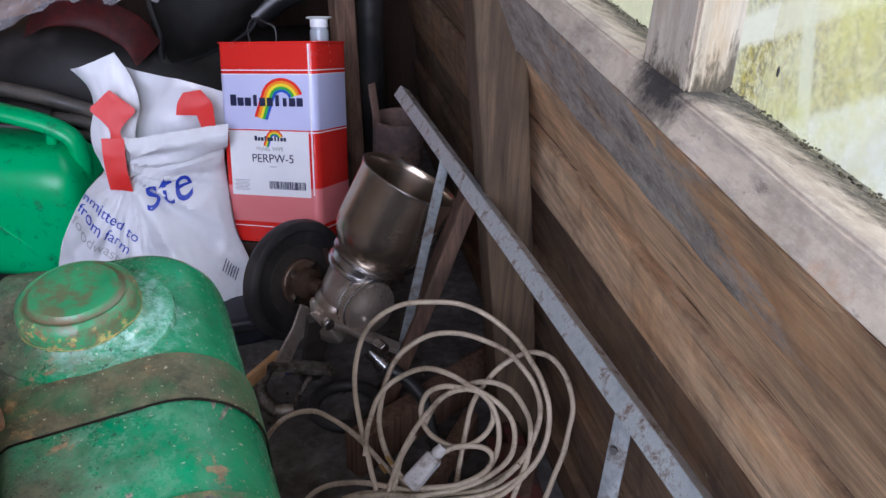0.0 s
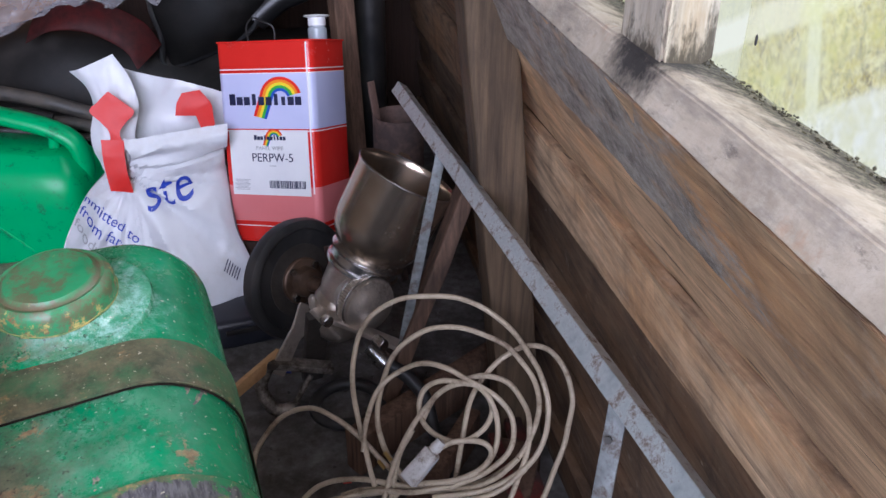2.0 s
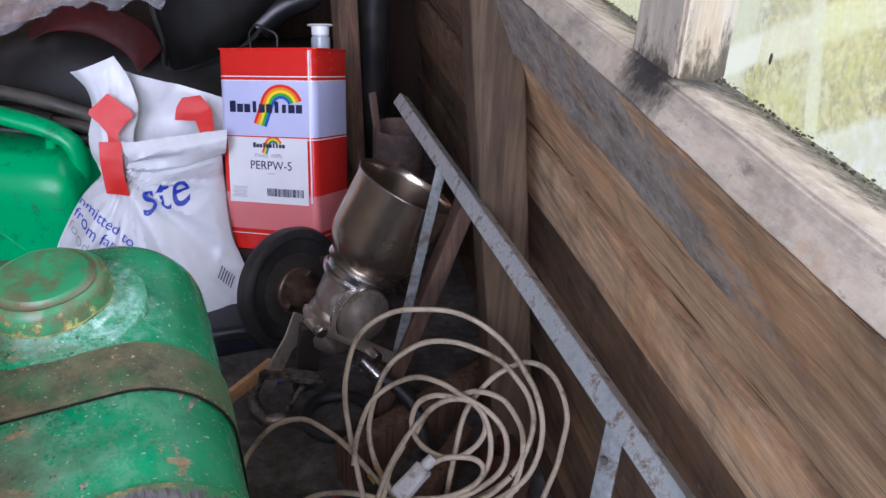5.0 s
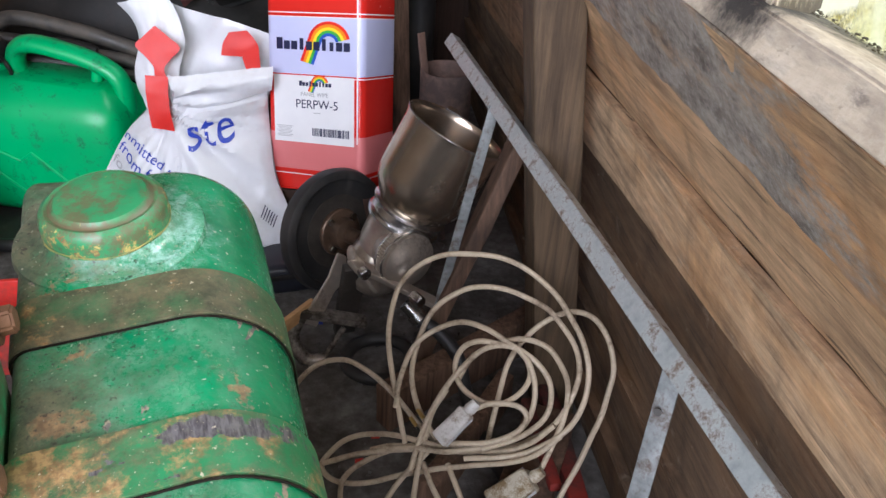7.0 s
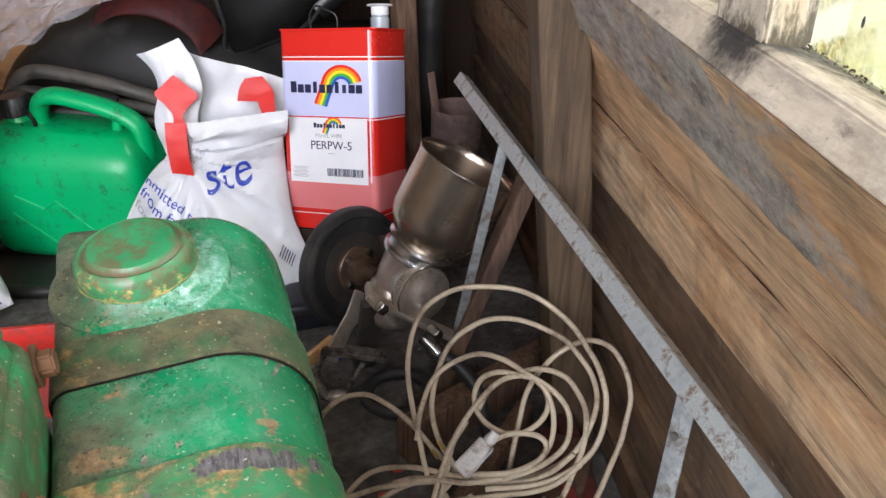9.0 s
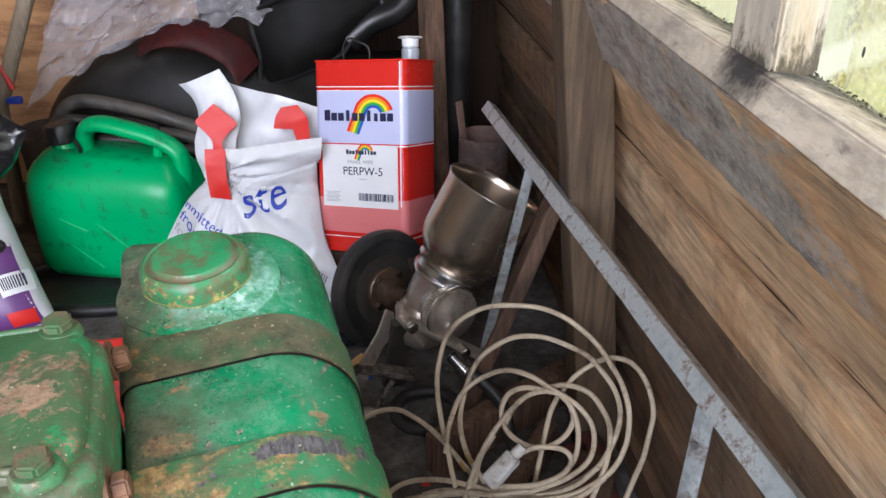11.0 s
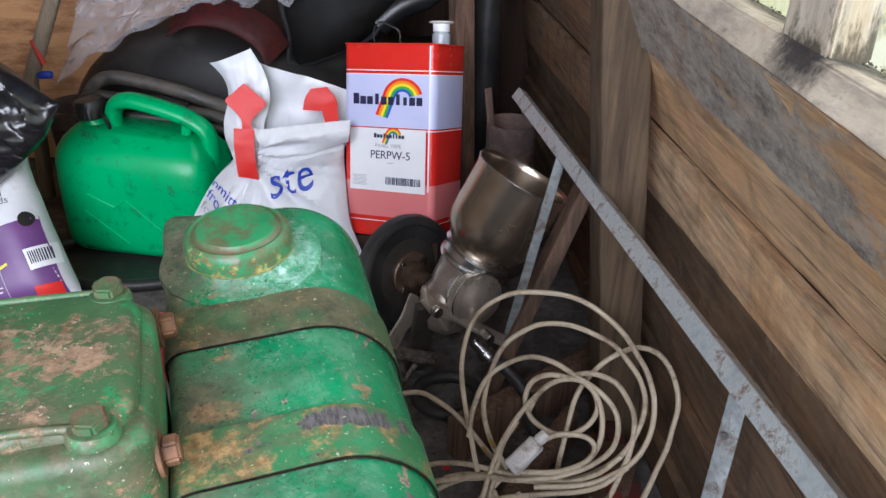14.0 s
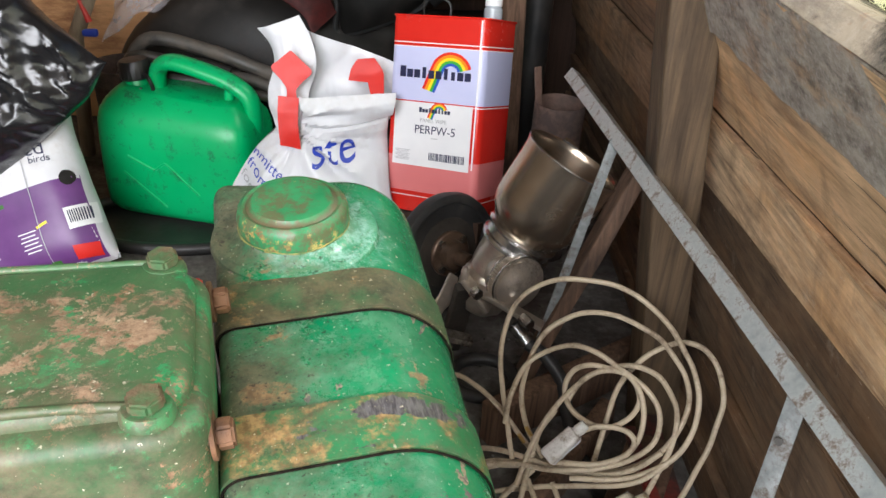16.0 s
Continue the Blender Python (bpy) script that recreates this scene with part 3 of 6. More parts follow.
def garden_glow():
    """Hazy garden far outside: hedge, a pale fence rail and post before it, bright stony ground."""
    k = Nodes("bright_garden")
    em = k.t.nodes.new("ShaderNodeEmission")
    xyz = k.t.nodes.new("ShaderNodeSeparateXYZ")
    k.link(k.co, xyz.inputs[0])
    y, z = xyz.outputs[1], xyz.outputs[2]
    leaf = k.ramp(k.noise(1.0, 9, 0.74, (30, 34, 30)), 0.42, 0.58)
    hedge = k.mix(leaf, (0.84, 0.76, 0.42), (0.56, 0.46, 0.1))
    dark = k.ramp(k.noise(1.0, 10, 0.8, (42, 48, 42), (3, 3, 3)), 0.47, 0.58)
    hedge = k.mix(k.times(dark, 0.85), hedge, (0.2, 0.165, 0.09))
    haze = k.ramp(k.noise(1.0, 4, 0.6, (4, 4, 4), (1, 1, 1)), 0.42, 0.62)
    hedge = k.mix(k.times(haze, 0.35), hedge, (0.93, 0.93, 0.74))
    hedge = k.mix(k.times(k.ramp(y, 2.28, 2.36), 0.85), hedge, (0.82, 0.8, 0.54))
    wob = k.times(k.times(k.noise(1.0, 8, 0.7, (9, 9, 9)), 0.5, "SUBTRACT"), 0.05)
    rail = k.times(k.times(z, k.times(y, 0.5), "ADD"), k.times(wob, 1.339, "SUBTRACT"), "ADD")
    band = k.times(k.ramp(rail, -0.006, 0.012), k.ramp(rail, 0.1, 0.075))
    col = k.mix(k.times(band, 0.85), hedge, (0.97, 0.93, 0.7))
    post = k.times(k.times(k.times(y, k.times(z, 0.32), "SUBTRACT"), 1.962, "SUBTRACT"), 0.0, "ADD")
    post = k.ramp(k.times(post, post), 0.0009, 0.0004)
    col = k.mix(k.times(post, 0.8), col, (0.9, 0.9, 0.7))
    path = k.times(k.times(z, k.times(y, 0.589), "ADD"), k.times(wob, 1.297, "SUBTRACT"), "ADD")
    stone = k.mix(k.ramp(k.noise(1.0, 7, 0.7, (16, 20, 16), (5, 2, 2)), 0.4, 0.62), (0.86, 0.84, 0.6), (1.0, 1.0, 0.94))
    stone = k.mix(k.times(k.ramp(k.noise(1.0, 8, 0.75, (44, 50, 44), (2, 7, 2)), 0.58, 0.68), 0.5), stone, (0.6, 0.58, 0.4))
    col = k.mix(k.ramp(path, 0.012, -0.012), col, stone)
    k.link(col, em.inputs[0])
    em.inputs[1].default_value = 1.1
    k.link(em.outputs[0], k.t.nodes["Material Output"].inputs[0])
    return k.m


M_FILM, M_GLASS, M_GARDEN = clear_film(), algae_glass(), garden_glow()


# ---- building helpers ----
def link(name, bm, material, parent=None, smooth=True):
    me = bpy.data.meshes.new(name)
    bmesh.ops.recalc_face_normals(bm, faces=bm.faces)
    bm.to_mesh(me)
    bm.free()
    for m in (material if isinstance(material, (list, tuple)) else [material]):
        me.materials.append(m)
    me.polygons.foreach_set("use_smooth", [smooth] * len(me.polygons))
    if smooth:
        me.set_sharp_from_angle(angle=radians(38))
    ob = new(name, me)
    if parent is not None:
        ob.parent = parent
    return ob


def part(name, bm, material, parent, label="", smooth=True):
    ob = link(name, bm, material, parent, smooth)
    return tagged(ob, label) if label else ob


def thing(name, m, label, category, group=""):
    ob = new(name)
    ob.empty_display_size = 0.02
    ob.matrix_world = m
    return tagged(ob, label, category, group)


def box(sx, sy, sz, bevel=0.002, at=(0, 0, 0), seg=2, turn=None):
    bm = bmesh.new()
    bmesh.ops.create_cube(bm, size=1, matrix=Matrix.Diagonal((sx, sy, sz, 1)))
    if bevel:
        bmesh.ops.bevel(bm, geom=bm.edges[:], offset=bevel, segments=seg, profile=0.5, affect="EDGES")
    bmesh.ops.transform(bm, matrix=Matrix.Translation(at) @ (turn or Matrix()), verts=bm.verts)
    return bm


def joined(*bms):
    out = bms[0]
    for b in bms[1:]:
        me = bpy.data.meshes.new("tmp")
        b.to_mesh(me)
        b.free()
        out.from_mesh(me)
        bpy.data.meshes.remove(me)
    return out


def moved(bm, m):
    bmesh.ops.transform(bm, matrix=m, verts=bm.verts)
    return bm


def rough_up(bm, amount, scale, seed=0.0):
    for v in bm.verts:
        v.co += noise.noise_vector(v.co * scale + Vector((seed, seed, seed))) * amount
    return bm


def cut_up(bm, cuts):
    bmesh.ops.subdivide_edges(bm, edges=bm.edges[:], cuts=cuts, use_grid_fill=True)
    return bm


def lathe(profile, seg=40, close=False):
    """A turned body about z from (radius, height) pairs."""
    bm = bmesh.new()
    rings = []
    for r, z in profile:
        if r < 1e-6:
            rings.append([bm.verts.new((0, 0, z))])
        else:
            rings.append([bm.verts.new((r * math.cos(2 * math.pi * i / seg), r * math.sin(2 * math.pi * i / seg), z)) for i in range(seg)])
    pairs = list(zip(rings, rings[1:])) + ([(rings[-1], rings[0])] if close else [])
    for a, b in pairs:
        for i in range(seg):
            j = (i + 1) % seg
            if len(a) == 1 and len(b) > 1:
                bm.faces.new((a[0], b[i], b[j]))
            elif len(b) == 1 and len(a) > 1:
                bm.faces.new((a[i], a[j], b[0]))
            elif len(a) > 1:
                bm.faces.new((a[i], a[j], b[j], b[i]))
    return bm


def tube(points, r, seg=10, closed=False, caps=True):
    """A round tube along points."""
    pts = [Vector(p) for p in points]
    n = len(pts)
    bm = bmesh.new()
    rings, side = [], None
    for i, p in enumerate(pts):
        a = pts[(i - 1) % n] if closed or i else pts[0]
        b = pts[(i + 1) % n] if closed or i < n - 1 else pts[-1]
        d = (b - a).normalized()
        if side is None:
            side = d.orthogonal().normalized()
        side = (side - d * side.dot(d)).normalized()
        up = d.cross(side)
        rad = r[i] if isinstance(r, (list, tuple)) else r
        rings.append([bm.verts.new(p + rad * (side * math.cos(2 * math.pi * k / seg) + up * math.sin(2 * math.pi * k / seg))) for k in range(seg)])
    for a, b in list(zip(rings, rings[1:])) + ([(rings[-1], rings[0])] if closed else []):
        for k in range(seg):
            bm.faces.new((a[k], a[(k + 1) % seg], b[(k + 1) % seg], b[k]))
    if caps and not closed:
        bm.faces.new(rings[0][::-1])
        bm.faces.new(rings[-1])
    return bm


def smooth_path(ctrl, steps=8):
    """Catmull-Rom through a few control points."""
    c = [Vector(p) for p in ctrl]
    c = [2 * c[0] - c[1]] + c + [2 * c[-1] - c[-2]]
    out = []
    for i in range(1, len(c) - 2):
        for s in range(steps):
            t = s / steps
            out.append(0.5 * (2 * c[i] + (c[i + 1] - c[i - 1]) * t + (2 * c[i - 1] - 5 * c[i] + 4 * c[i + 1] - c[i + 2]) * t * t + (3 * c[i] - c[i - 1] - 3 * c[i + 1] + c[i + 2]) * t ** 3))
    return out + [c[-2]]


def prism(outline, depth, bevel=0.0, axis="z"):
    """A flat outline in x and y, extruded along z (or turned to lie along x or y)."""
    bm = bmesh.new()
    f = bm.faces.new([bm.verts.new((x, y, 0)) for x, y in outline])
    ext = bmesh.ops.extrude_face_region(bm, geom=[f])
    bmesh.ops.translate(bm, vec=(0, 0, depth), verts=[v for v in ext["geom"] if isinstance(v, bmesh.types.BMVert)])
    if bevel:
        bmesh.ops.bevel(bm, geom=bm.edges[:], offset=bevel, segments=2, affect="EDGES")
    if axis == "y":
        moved(bm, Matrix(((1, 0, 0, 0), (0, 0, 1, 0), (0, 1, 0, 0), (0, 0, 0, 1))))
    elif axis == "x":
        moved(bm, Matrix(((0, 0, 1, 0), (1, 0, 0, 0), (0, 1, 0, 0), (0, 0, 0, 1))))
    return bm


def hexagon(r, h, bevel=0.0012):
    bm = bmesh.new()
    bmesh.ops.create_cone(bm, cap_ends=True, segments=6, radius1=r, radius2=r, depth=h)
    bmesh.ops.bevel(bm, geom=bm.edges[:], offset=bevel, segments=2, affect="EDGES")
    return moved(bm, Matrix.Translation((0, 0, h / 2)))


def bar_between(a, b, w, d, bevel=0.002, twist=0.0, cuts=0):
    """A flat bar from a to b, w wide and d thick."""
    a, b = Vector(a), Vector(b)
    q = (b - a).to_track_quat("Z", "Y").to_matrix().to_4x4()
    bm = box(w, d, (b - a).length, bevel)
    return moved(bm, Matrix.Translation((a + b) / 2) @ q @ pose(0, 0, 0, 0, 0, twist))


def written(text, size, at, turn=None, thick=0.0002, squeeze=1.0, align="CENTER"):
    """Text as a mesh, facing -y, its middle at a place."""
    cu = bpy.data.curves.new("writing", "FONT")
    cu.body, cu.size, cu.align_x, cu.align_y, cu.extrude = text, size, align, "CENTER", thick
    ob = new("writing", cu)
    me = bpy.data.meshes.new_from_object(ob.evaluated_get(bpy.context.evaluated_depsgraph_get()))
    bm = bmesh.new()
    bm.from_mesh(me)
    bpy.data.objects.remove(ob)
    bpy.data.meshes.remove(me)
    return moved(bm, Matrix.Translation(at) @ (turn or Matrix()) @ pose(0, 0, 0, 90, 0, 0) @ Matrix.Diagonal((squeeze, 1, 1, 1)))


def tree_of(ob):
    bm = bmesh.new()
    bm.from_mesh(ob.data)
    t = BVHTree.FromBMesh(bm)
    bm.free()
    return t


def laid_on(bm, tree, lift=0.0012, fall=0.3):
    """Lays a flat print, which stands in front of a body, onto its skin along +y."""
    lost = []
    for v in bm.verts:
        p, n, i, d = tree.ray_cast(Vector((v.co.x, v.co.y - fall, v.co.z)), Vector((0, 1, 0)))
        if p is not None:
            v.co.y = p.y - lift
        else:
            lost.append(v)
    bmesh.ops.delete(bm, geom=lost, context="VERTS")
    return bm


def sheet(outline_w, outline_h, nx, ny, at=(0, 0, 0), turn=0.0):
    """A flat grid facing -y, for prints laid on a body."""
    bm = bmesh.new()
    bmesh.ops.create_grid(bm, x_segments=nx, y_segments=ny, size=0.5, matrix=Matrix.Translation(at) @ pose(0, 0, 0, 0, turn, 0) @ pose(0, 0, 0, 90, 0, 0) @ Matrix.Diagonal((outline_w, outline_h, 1, 1)))
    return bm


def structure(ob, label, category):
    return tagged(ob, label, category, kind="structure")


# ---- structure: floor, shell of the shed, window wall ----
WALL_X = 0.42
bm = box(4.2, 4.4, 0.1, 0, (-1.5, 0.9, -0.05))
structure(link("floor", bm, M_CONCRETE, smooth=False), "dirty grey concrete shed floor with grit", "floor")
structure(link("ground", box(60, 60, 0.1, 0, (0, 0, -0.2)), M_MOSS, smooth=False), "overgrown ground outside the shed", "ground")
structure(link("ceiling", box(3.2, 3.6, 0.05, 0, (-1.1, 0.65, 2.05)), M_PLASTER, smooth=False), "dark boarded shed ceiling", "ceiling")
structure(link("wall_west", box(0.05, 3.5, 2.1, 0, (-2.3, 0.65, 1.0)), M_PLASTER, smooth=False), "brown boarded shed wall", "wall")
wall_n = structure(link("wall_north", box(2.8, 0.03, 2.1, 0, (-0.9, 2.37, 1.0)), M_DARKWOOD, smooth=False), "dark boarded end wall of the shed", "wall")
bm = joined(box(0.6, 0.05, 2.1, 0, (-1.95, -1.1, 1.0)), box(0.2, 0.05, 2.1, 0, (0.42, -1.1, 1.0)), box(2.0, 0.05, 0.12, 0, (-0.68, -1.1, 1.98)))
structure(link("wall_south", bm, M_PLASTER, smooth=False), "boarded wall round the open shed doorway", "wall")

bm = joined(box(0.02, 3.5, 0.53, 0, (WALL_X + 0.062, 0.65, 0.265)), box(0.05, 3.5, 0.75, 0, (WALL_X + 0.03, 0.65, 1.66)))
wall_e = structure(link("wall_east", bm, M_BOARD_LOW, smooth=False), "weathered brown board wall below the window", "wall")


def sag(bm):
    """The old boards run down a little towards the far end."""
    for v in bm.verts:
        slope = 0.08 - 0.028 * min(1.0, max(0.0, (v.co.z - 0.383) / 0.072))
        v.co.z -= slope * (v.co.y - 0.75)


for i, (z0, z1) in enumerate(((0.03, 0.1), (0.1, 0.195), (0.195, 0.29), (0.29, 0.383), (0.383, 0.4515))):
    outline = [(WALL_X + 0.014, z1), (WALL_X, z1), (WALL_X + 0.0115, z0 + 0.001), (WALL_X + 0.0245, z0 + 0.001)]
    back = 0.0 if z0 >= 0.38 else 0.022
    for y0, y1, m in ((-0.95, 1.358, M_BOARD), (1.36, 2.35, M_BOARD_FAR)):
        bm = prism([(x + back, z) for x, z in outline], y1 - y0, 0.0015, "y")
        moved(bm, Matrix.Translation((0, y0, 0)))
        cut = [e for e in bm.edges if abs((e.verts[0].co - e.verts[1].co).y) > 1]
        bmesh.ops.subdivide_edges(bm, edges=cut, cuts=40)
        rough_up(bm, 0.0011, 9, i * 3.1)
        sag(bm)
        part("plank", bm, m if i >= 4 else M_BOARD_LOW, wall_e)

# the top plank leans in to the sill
for y0, y1, m, lbl in ((-0.95, 1.358, M_TOPBOARD, "orange-brown leaning plank"), (1.36, 2.35, M_BOARD_FAR, "darker brown leaning plank")):
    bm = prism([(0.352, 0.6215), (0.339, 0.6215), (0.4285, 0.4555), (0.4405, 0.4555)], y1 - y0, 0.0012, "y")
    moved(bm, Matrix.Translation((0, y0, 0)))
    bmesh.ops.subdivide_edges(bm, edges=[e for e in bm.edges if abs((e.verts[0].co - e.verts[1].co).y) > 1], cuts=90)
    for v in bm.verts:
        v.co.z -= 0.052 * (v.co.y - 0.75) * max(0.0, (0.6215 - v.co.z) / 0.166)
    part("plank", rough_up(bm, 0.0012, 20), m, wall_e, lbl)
# rail nailed along the top of it
bm = prism([(0.343, 0.6218), (0.3384, 0.6218), (0.3795, 0.541), (0.384, 0.5405)], 3.3, 0.0006, "y")
moved(bm, Matrix.Translation((0, -0.95, 0)))
bmesh.ops.subdivide_edges(bm, edges=[e for e in bm.edges if abs((e.verts[0].co - e.verts[1].co).y) > 1], cuts=260)
for v in bm.verts:
    if v.co.z < 0.56:
        chew = 0.004 * noise.noise((v.co.y * 31, 0, 0)) + 0.003 * noise.noise((v.co.y * 110, 2, 0))
        v.co.z += chew
        v.co.x -= chew * 0.54 + 0.016 * max(0.0, v.co.y - 0.75)
part("rail", rough_up(bm, 0.0009, 30), M_TOPRAIL, wall_e, "rail with a crust of grey and black mould")

bm = prism([(0.338, 0.6225), (0.347, 0.6405), (0.352, 0.642), (0.401, 0.6255), (0.4075, 0.6235), (0.4075, 0.56), (0.4015, 0.56), (0.4015, 0.612), (0.352, 0.6225)], 2.6, 0.0012, "y")
moved(bm, Matrix.Translation((0, -0.75, 0)))
bmesh.ops.subdivide_edges(bm, edges=[e for e in bm.edges if abs((e.verts[0].co - e.verts[1].co).y) > 1], cuts=120)
rough_up(bm, 0.0012, 26, 4)
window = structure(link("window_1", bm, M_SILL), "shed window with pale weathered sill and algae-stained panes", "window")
for y0 in (0.772, 0.2, -0.37, 1.34):
    bm = moved(prism([(0.351, y0 - 0.01), (0.402, y0 + 0.034), (0.402, y0 + 0.062), (0.351, y0 + 0.05)], 0.72, 0.003), Matrix.Translation((0, 0, 0.627)))
    bmesh.ops.subdivide_edges(bm, edges=[e for e in bm.edges if e.calc_length() > 0.5], cuts=24)
    rough_up(bm, 0.0018, 22, y0)
    part("mullion", bm, M_MULL, window, "pale mullion with peeling paint and dark mould")
part("window_head", box(0.06, 2.6, 0.06, 0.004, (0.395, 0.55, 1.345)), M_MULL, window)
for y0, y1 in ((-0.75, -0.37), (-0.302, 0.2), (0.268, 0.772), (0.84, 1.34), (1.408, 1.85)):
    pane = part("pane", box(0.004, y1 - y0 + 0.01, 0.73, 0, (0.4035, (y0 + y1) / 2, 0.98)), M_GLASS, window, "glass pane filmed with yellow-green algae", smooth=False)
    pane.visible_shadow = False
bm = bmesh.new()
for i in range(1500):
    y = random.uniform(0.35, 1.3)
    s = random.choice((0.0003, 0.0004, 0.0005, 0.0007, 0.001)) * random.uniform(0.6, 1.1)
    b = Matrix.Translation((0.4005 - abs(random.gauss(0, 0.005)), y + 0.01 * noise.noise((y * 40, 0, 0)), 0.6272 + random.uniform(-0.001, 0.0016)))
    bmesh.ops.create_icosphere(bm, subdivisions=1, radius=s, matrix=b @ Matrix.Diagonal((1, random.uniform(0.7, 2.2), random.uniform(0.5, 1.3), 1)))
tagged(link("moss", bm, M_MOSS), "dry dark moss along the foot of the panes", "moss", kind="stuff")
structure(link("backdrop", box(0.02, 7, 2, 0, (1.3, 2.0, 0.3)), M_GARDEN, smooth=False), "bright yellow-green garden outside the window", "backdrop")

# leaning post against the wall
def lean_box(x0, x1, y0, y1, z0, z1, slope):
    bm = box(x1 - x0, y1 - y0, z1 - z0, 0.004, ((x0 + x1) / 2, (y0 + y1) / 2, (z0 + z1) / 2))
    cut_up(bm, 7)
    for v in bm.verts:
        v.co.x += slope * (v.co.z - 0.4)
    return rough_up(bm, 0.0018, 18)

bm = lean_box(0.349, 0.402, 1.17, 1.235, 0, 0.66, -0.115)
bmesh.ops.bisect_plane(bm, geom=bm.verts[:] + bm.edges[:] + bm.faces[:], plane_co=(0.378, 1.17, 0.572), plane_no=(0.66, 0, 0.75), clear_outer=True)
bmesh.ops.holes_fill(bm, edges=[e for e in bm.edges if e.is_boundary])
structure(link("trim_post", bm, M_POST), "leaning grey-brown wooden stud of the wall", "post")
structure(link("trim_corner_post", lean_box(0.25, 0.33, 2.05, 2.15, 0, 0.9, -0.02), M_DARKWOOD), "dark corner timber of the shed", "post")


# ---- the stationary engine ----
engine = thing("engine", pose(-0.0353, 0.8463, 0.0, 0, 0, 14), "old green stationary engine with worn paint and fuel tank", "engine")
TOP = 0.4916
TILT_TANK = pose(0, 0, TOP, 5.0, -4.2, 0)
W1, RAD, DEEP, LONG = 0.0795, 0.055, 0.15, 0.46


def tank_section(grow=0.0, n=14):
    pts = [(0 - grow, -DEEP)]
    for i in range(7):
        a = math.pi - i * math.pi / 2 / 6
        pts.append((0.010 + (0.010 + grow) * math.cos(a), -0.010 + (0.010 + grow) * math.sin(a)))
    for i in range(n + 1):
        a = math.pi / 2 - i * math.pi / 2 / n
        pts.append((W1 + (RAD + grow) * math.cos(a), -RAD + (RAD + grow) * math.sin(a)))
    pts.append((W1 + RAD + grow, -DEEP))
    return pts


FAR = 0.022


def narrowed(x, y):
    """The flank draws in slightly towards the near end."""
    return x - 0.042 * max(0.0, -0.02 - y) * min(1.0, max(0.0, (x - 0.03) / 0.08))



def end_rounded_tank():
    """Far end rounded by drawing in the first rings."""
    sec = tank_section()
    bm = bmesh.new()
    cx, cz, R = 0.06, -0.09, 0.02
    rings = []
    for i in range(7):
        a = i * math.pi / 12
        y = FAR - R * (1 - math.cos(a))
        pull = R * (1 - math.sin(a))
        ring = []
        for x, z in sec:
            d = Vector((cx - x, 0, cz - z)).normalized() * pull * min(1, max(0.12, (x - 0.005) / 0.06))
            ring.append(bm.verts.new((x + d.x, y, z + d.z)))
        rings.append(ring)
    for k in range(1, 24):
        y = FAR - R - (LONG - R) * k / 23
        rings.append([bm.verts.new((narrowed(x, y), y, z)) for x, z in sec])
    for a, b in zip(rings, rings[1:]):
        for i in range(len(sec) - 1):
            bm.faces.new((a[i], a[i + 1], b[i + 1], b[i]))
        bm.faces.new((a[-1], a[0], b[0], b[-1]))
    bm.faces.new(rings[0])
    bm.faces.new(rings[-1][::-1])
    return bm


tank = part("fuel_tank", end_rounded_tank(), M_TANK, engine, "green enamelled tank with dust, grime and paint chips")
tank.matrix_local = TILT_TANK
# raised boss round the filler
CAP_AT = Vector((0.050, -0.047, 0.0))
boss = lathe([(0.052, -0.002), (0.051, 0.001), (0.048, 0.0024), (0.044, 0.0018), (0.039, 0.0024), (0.035, 0.006), (0.031, 0.010), (0, 0.010)], 64)
part("filler_boss", moved(boss, Matrix.Translation(CAP_AT)), M_TANK, tank)
cap = lathe([(0.0305, 0.006), (0.0335, 0.0075), (0.034, 0.016), (0.0328, 0.0205), (0.0298, 0.0228), (0.0275, 0.0220), (0.026, 0.0228), (0.0244, 0.0252), (0.020, 0.0262), (0.012, 0.0256), (0, 0.0262)], 64)
cap_ob = part("filler_cap", moved(rough_up(cap, 0.0004, 60), Matrix.Translation(CAP_AT)), M_CAP, tank, "green painted screw cap with rust and yellow rim")
ring = tube([(CAP_AT.x + 0.0338 * math.cos(a), CAP_AT.y + 0.0338 * math.sin(a), 0.0085 + 0.0007 * math.sin(5 * a)) for a in [2 * math.pi * i / 56 for i in range(56)]], [0.0003 + 0.0011 * abs(noise.noise((i * 0.37, 0, 0))) for i in range(56)], 6, True)
part("cap_rim", ring, M_YELLOW, cap_ob, "chipped yellow paint round the rim")


def strap_band(y0, y1, m, lbl):
    outer, inner = tank_section(0.0022), tank_section(-0.001)
    bm = bmesh.new()
    loops = []
    for y in (y0, (y0 * 2 + y1) / 3, (y0 + 2 * y1) / 3, y1):
        loops.append([bm.verts.new((narrowed(x, y), y, z)) for x, z in outer])
    a0 = [bm.verts.new((narrowed(x, y0), y0, z)) for x, z in inner]
    a1 = [bm.verts.new((narrowed(x, y1), y1, z)) for x, z in inner]
    seq = [a0] + loops + [a1]
    for p, q in zip(seq, seq[1:]):
        for i in range(len(outer) - 1):
            bm.faces.new((p[i], p[i + 1], q[i + 1], q[i]))
    ob = part("strap", bm, m, tank, lbl)
    return ob


strap_band(-0.094, -0.130, M_STRAP, "grimy brown-green steel strap")
strap_band(-0.196, -0.231, M_STRAP2, "rusty green steel strap with bare patches")
for y in (-0.1315, -0.2325):
    # black tube drawn for the shade in the gap at the strap's edge
    sec = tank_section(0.0012)
    part("gap_line", tube([(narrowed(x, y), y, z) for x, z in sec], 0.0007, 6), M_GAP, tank)

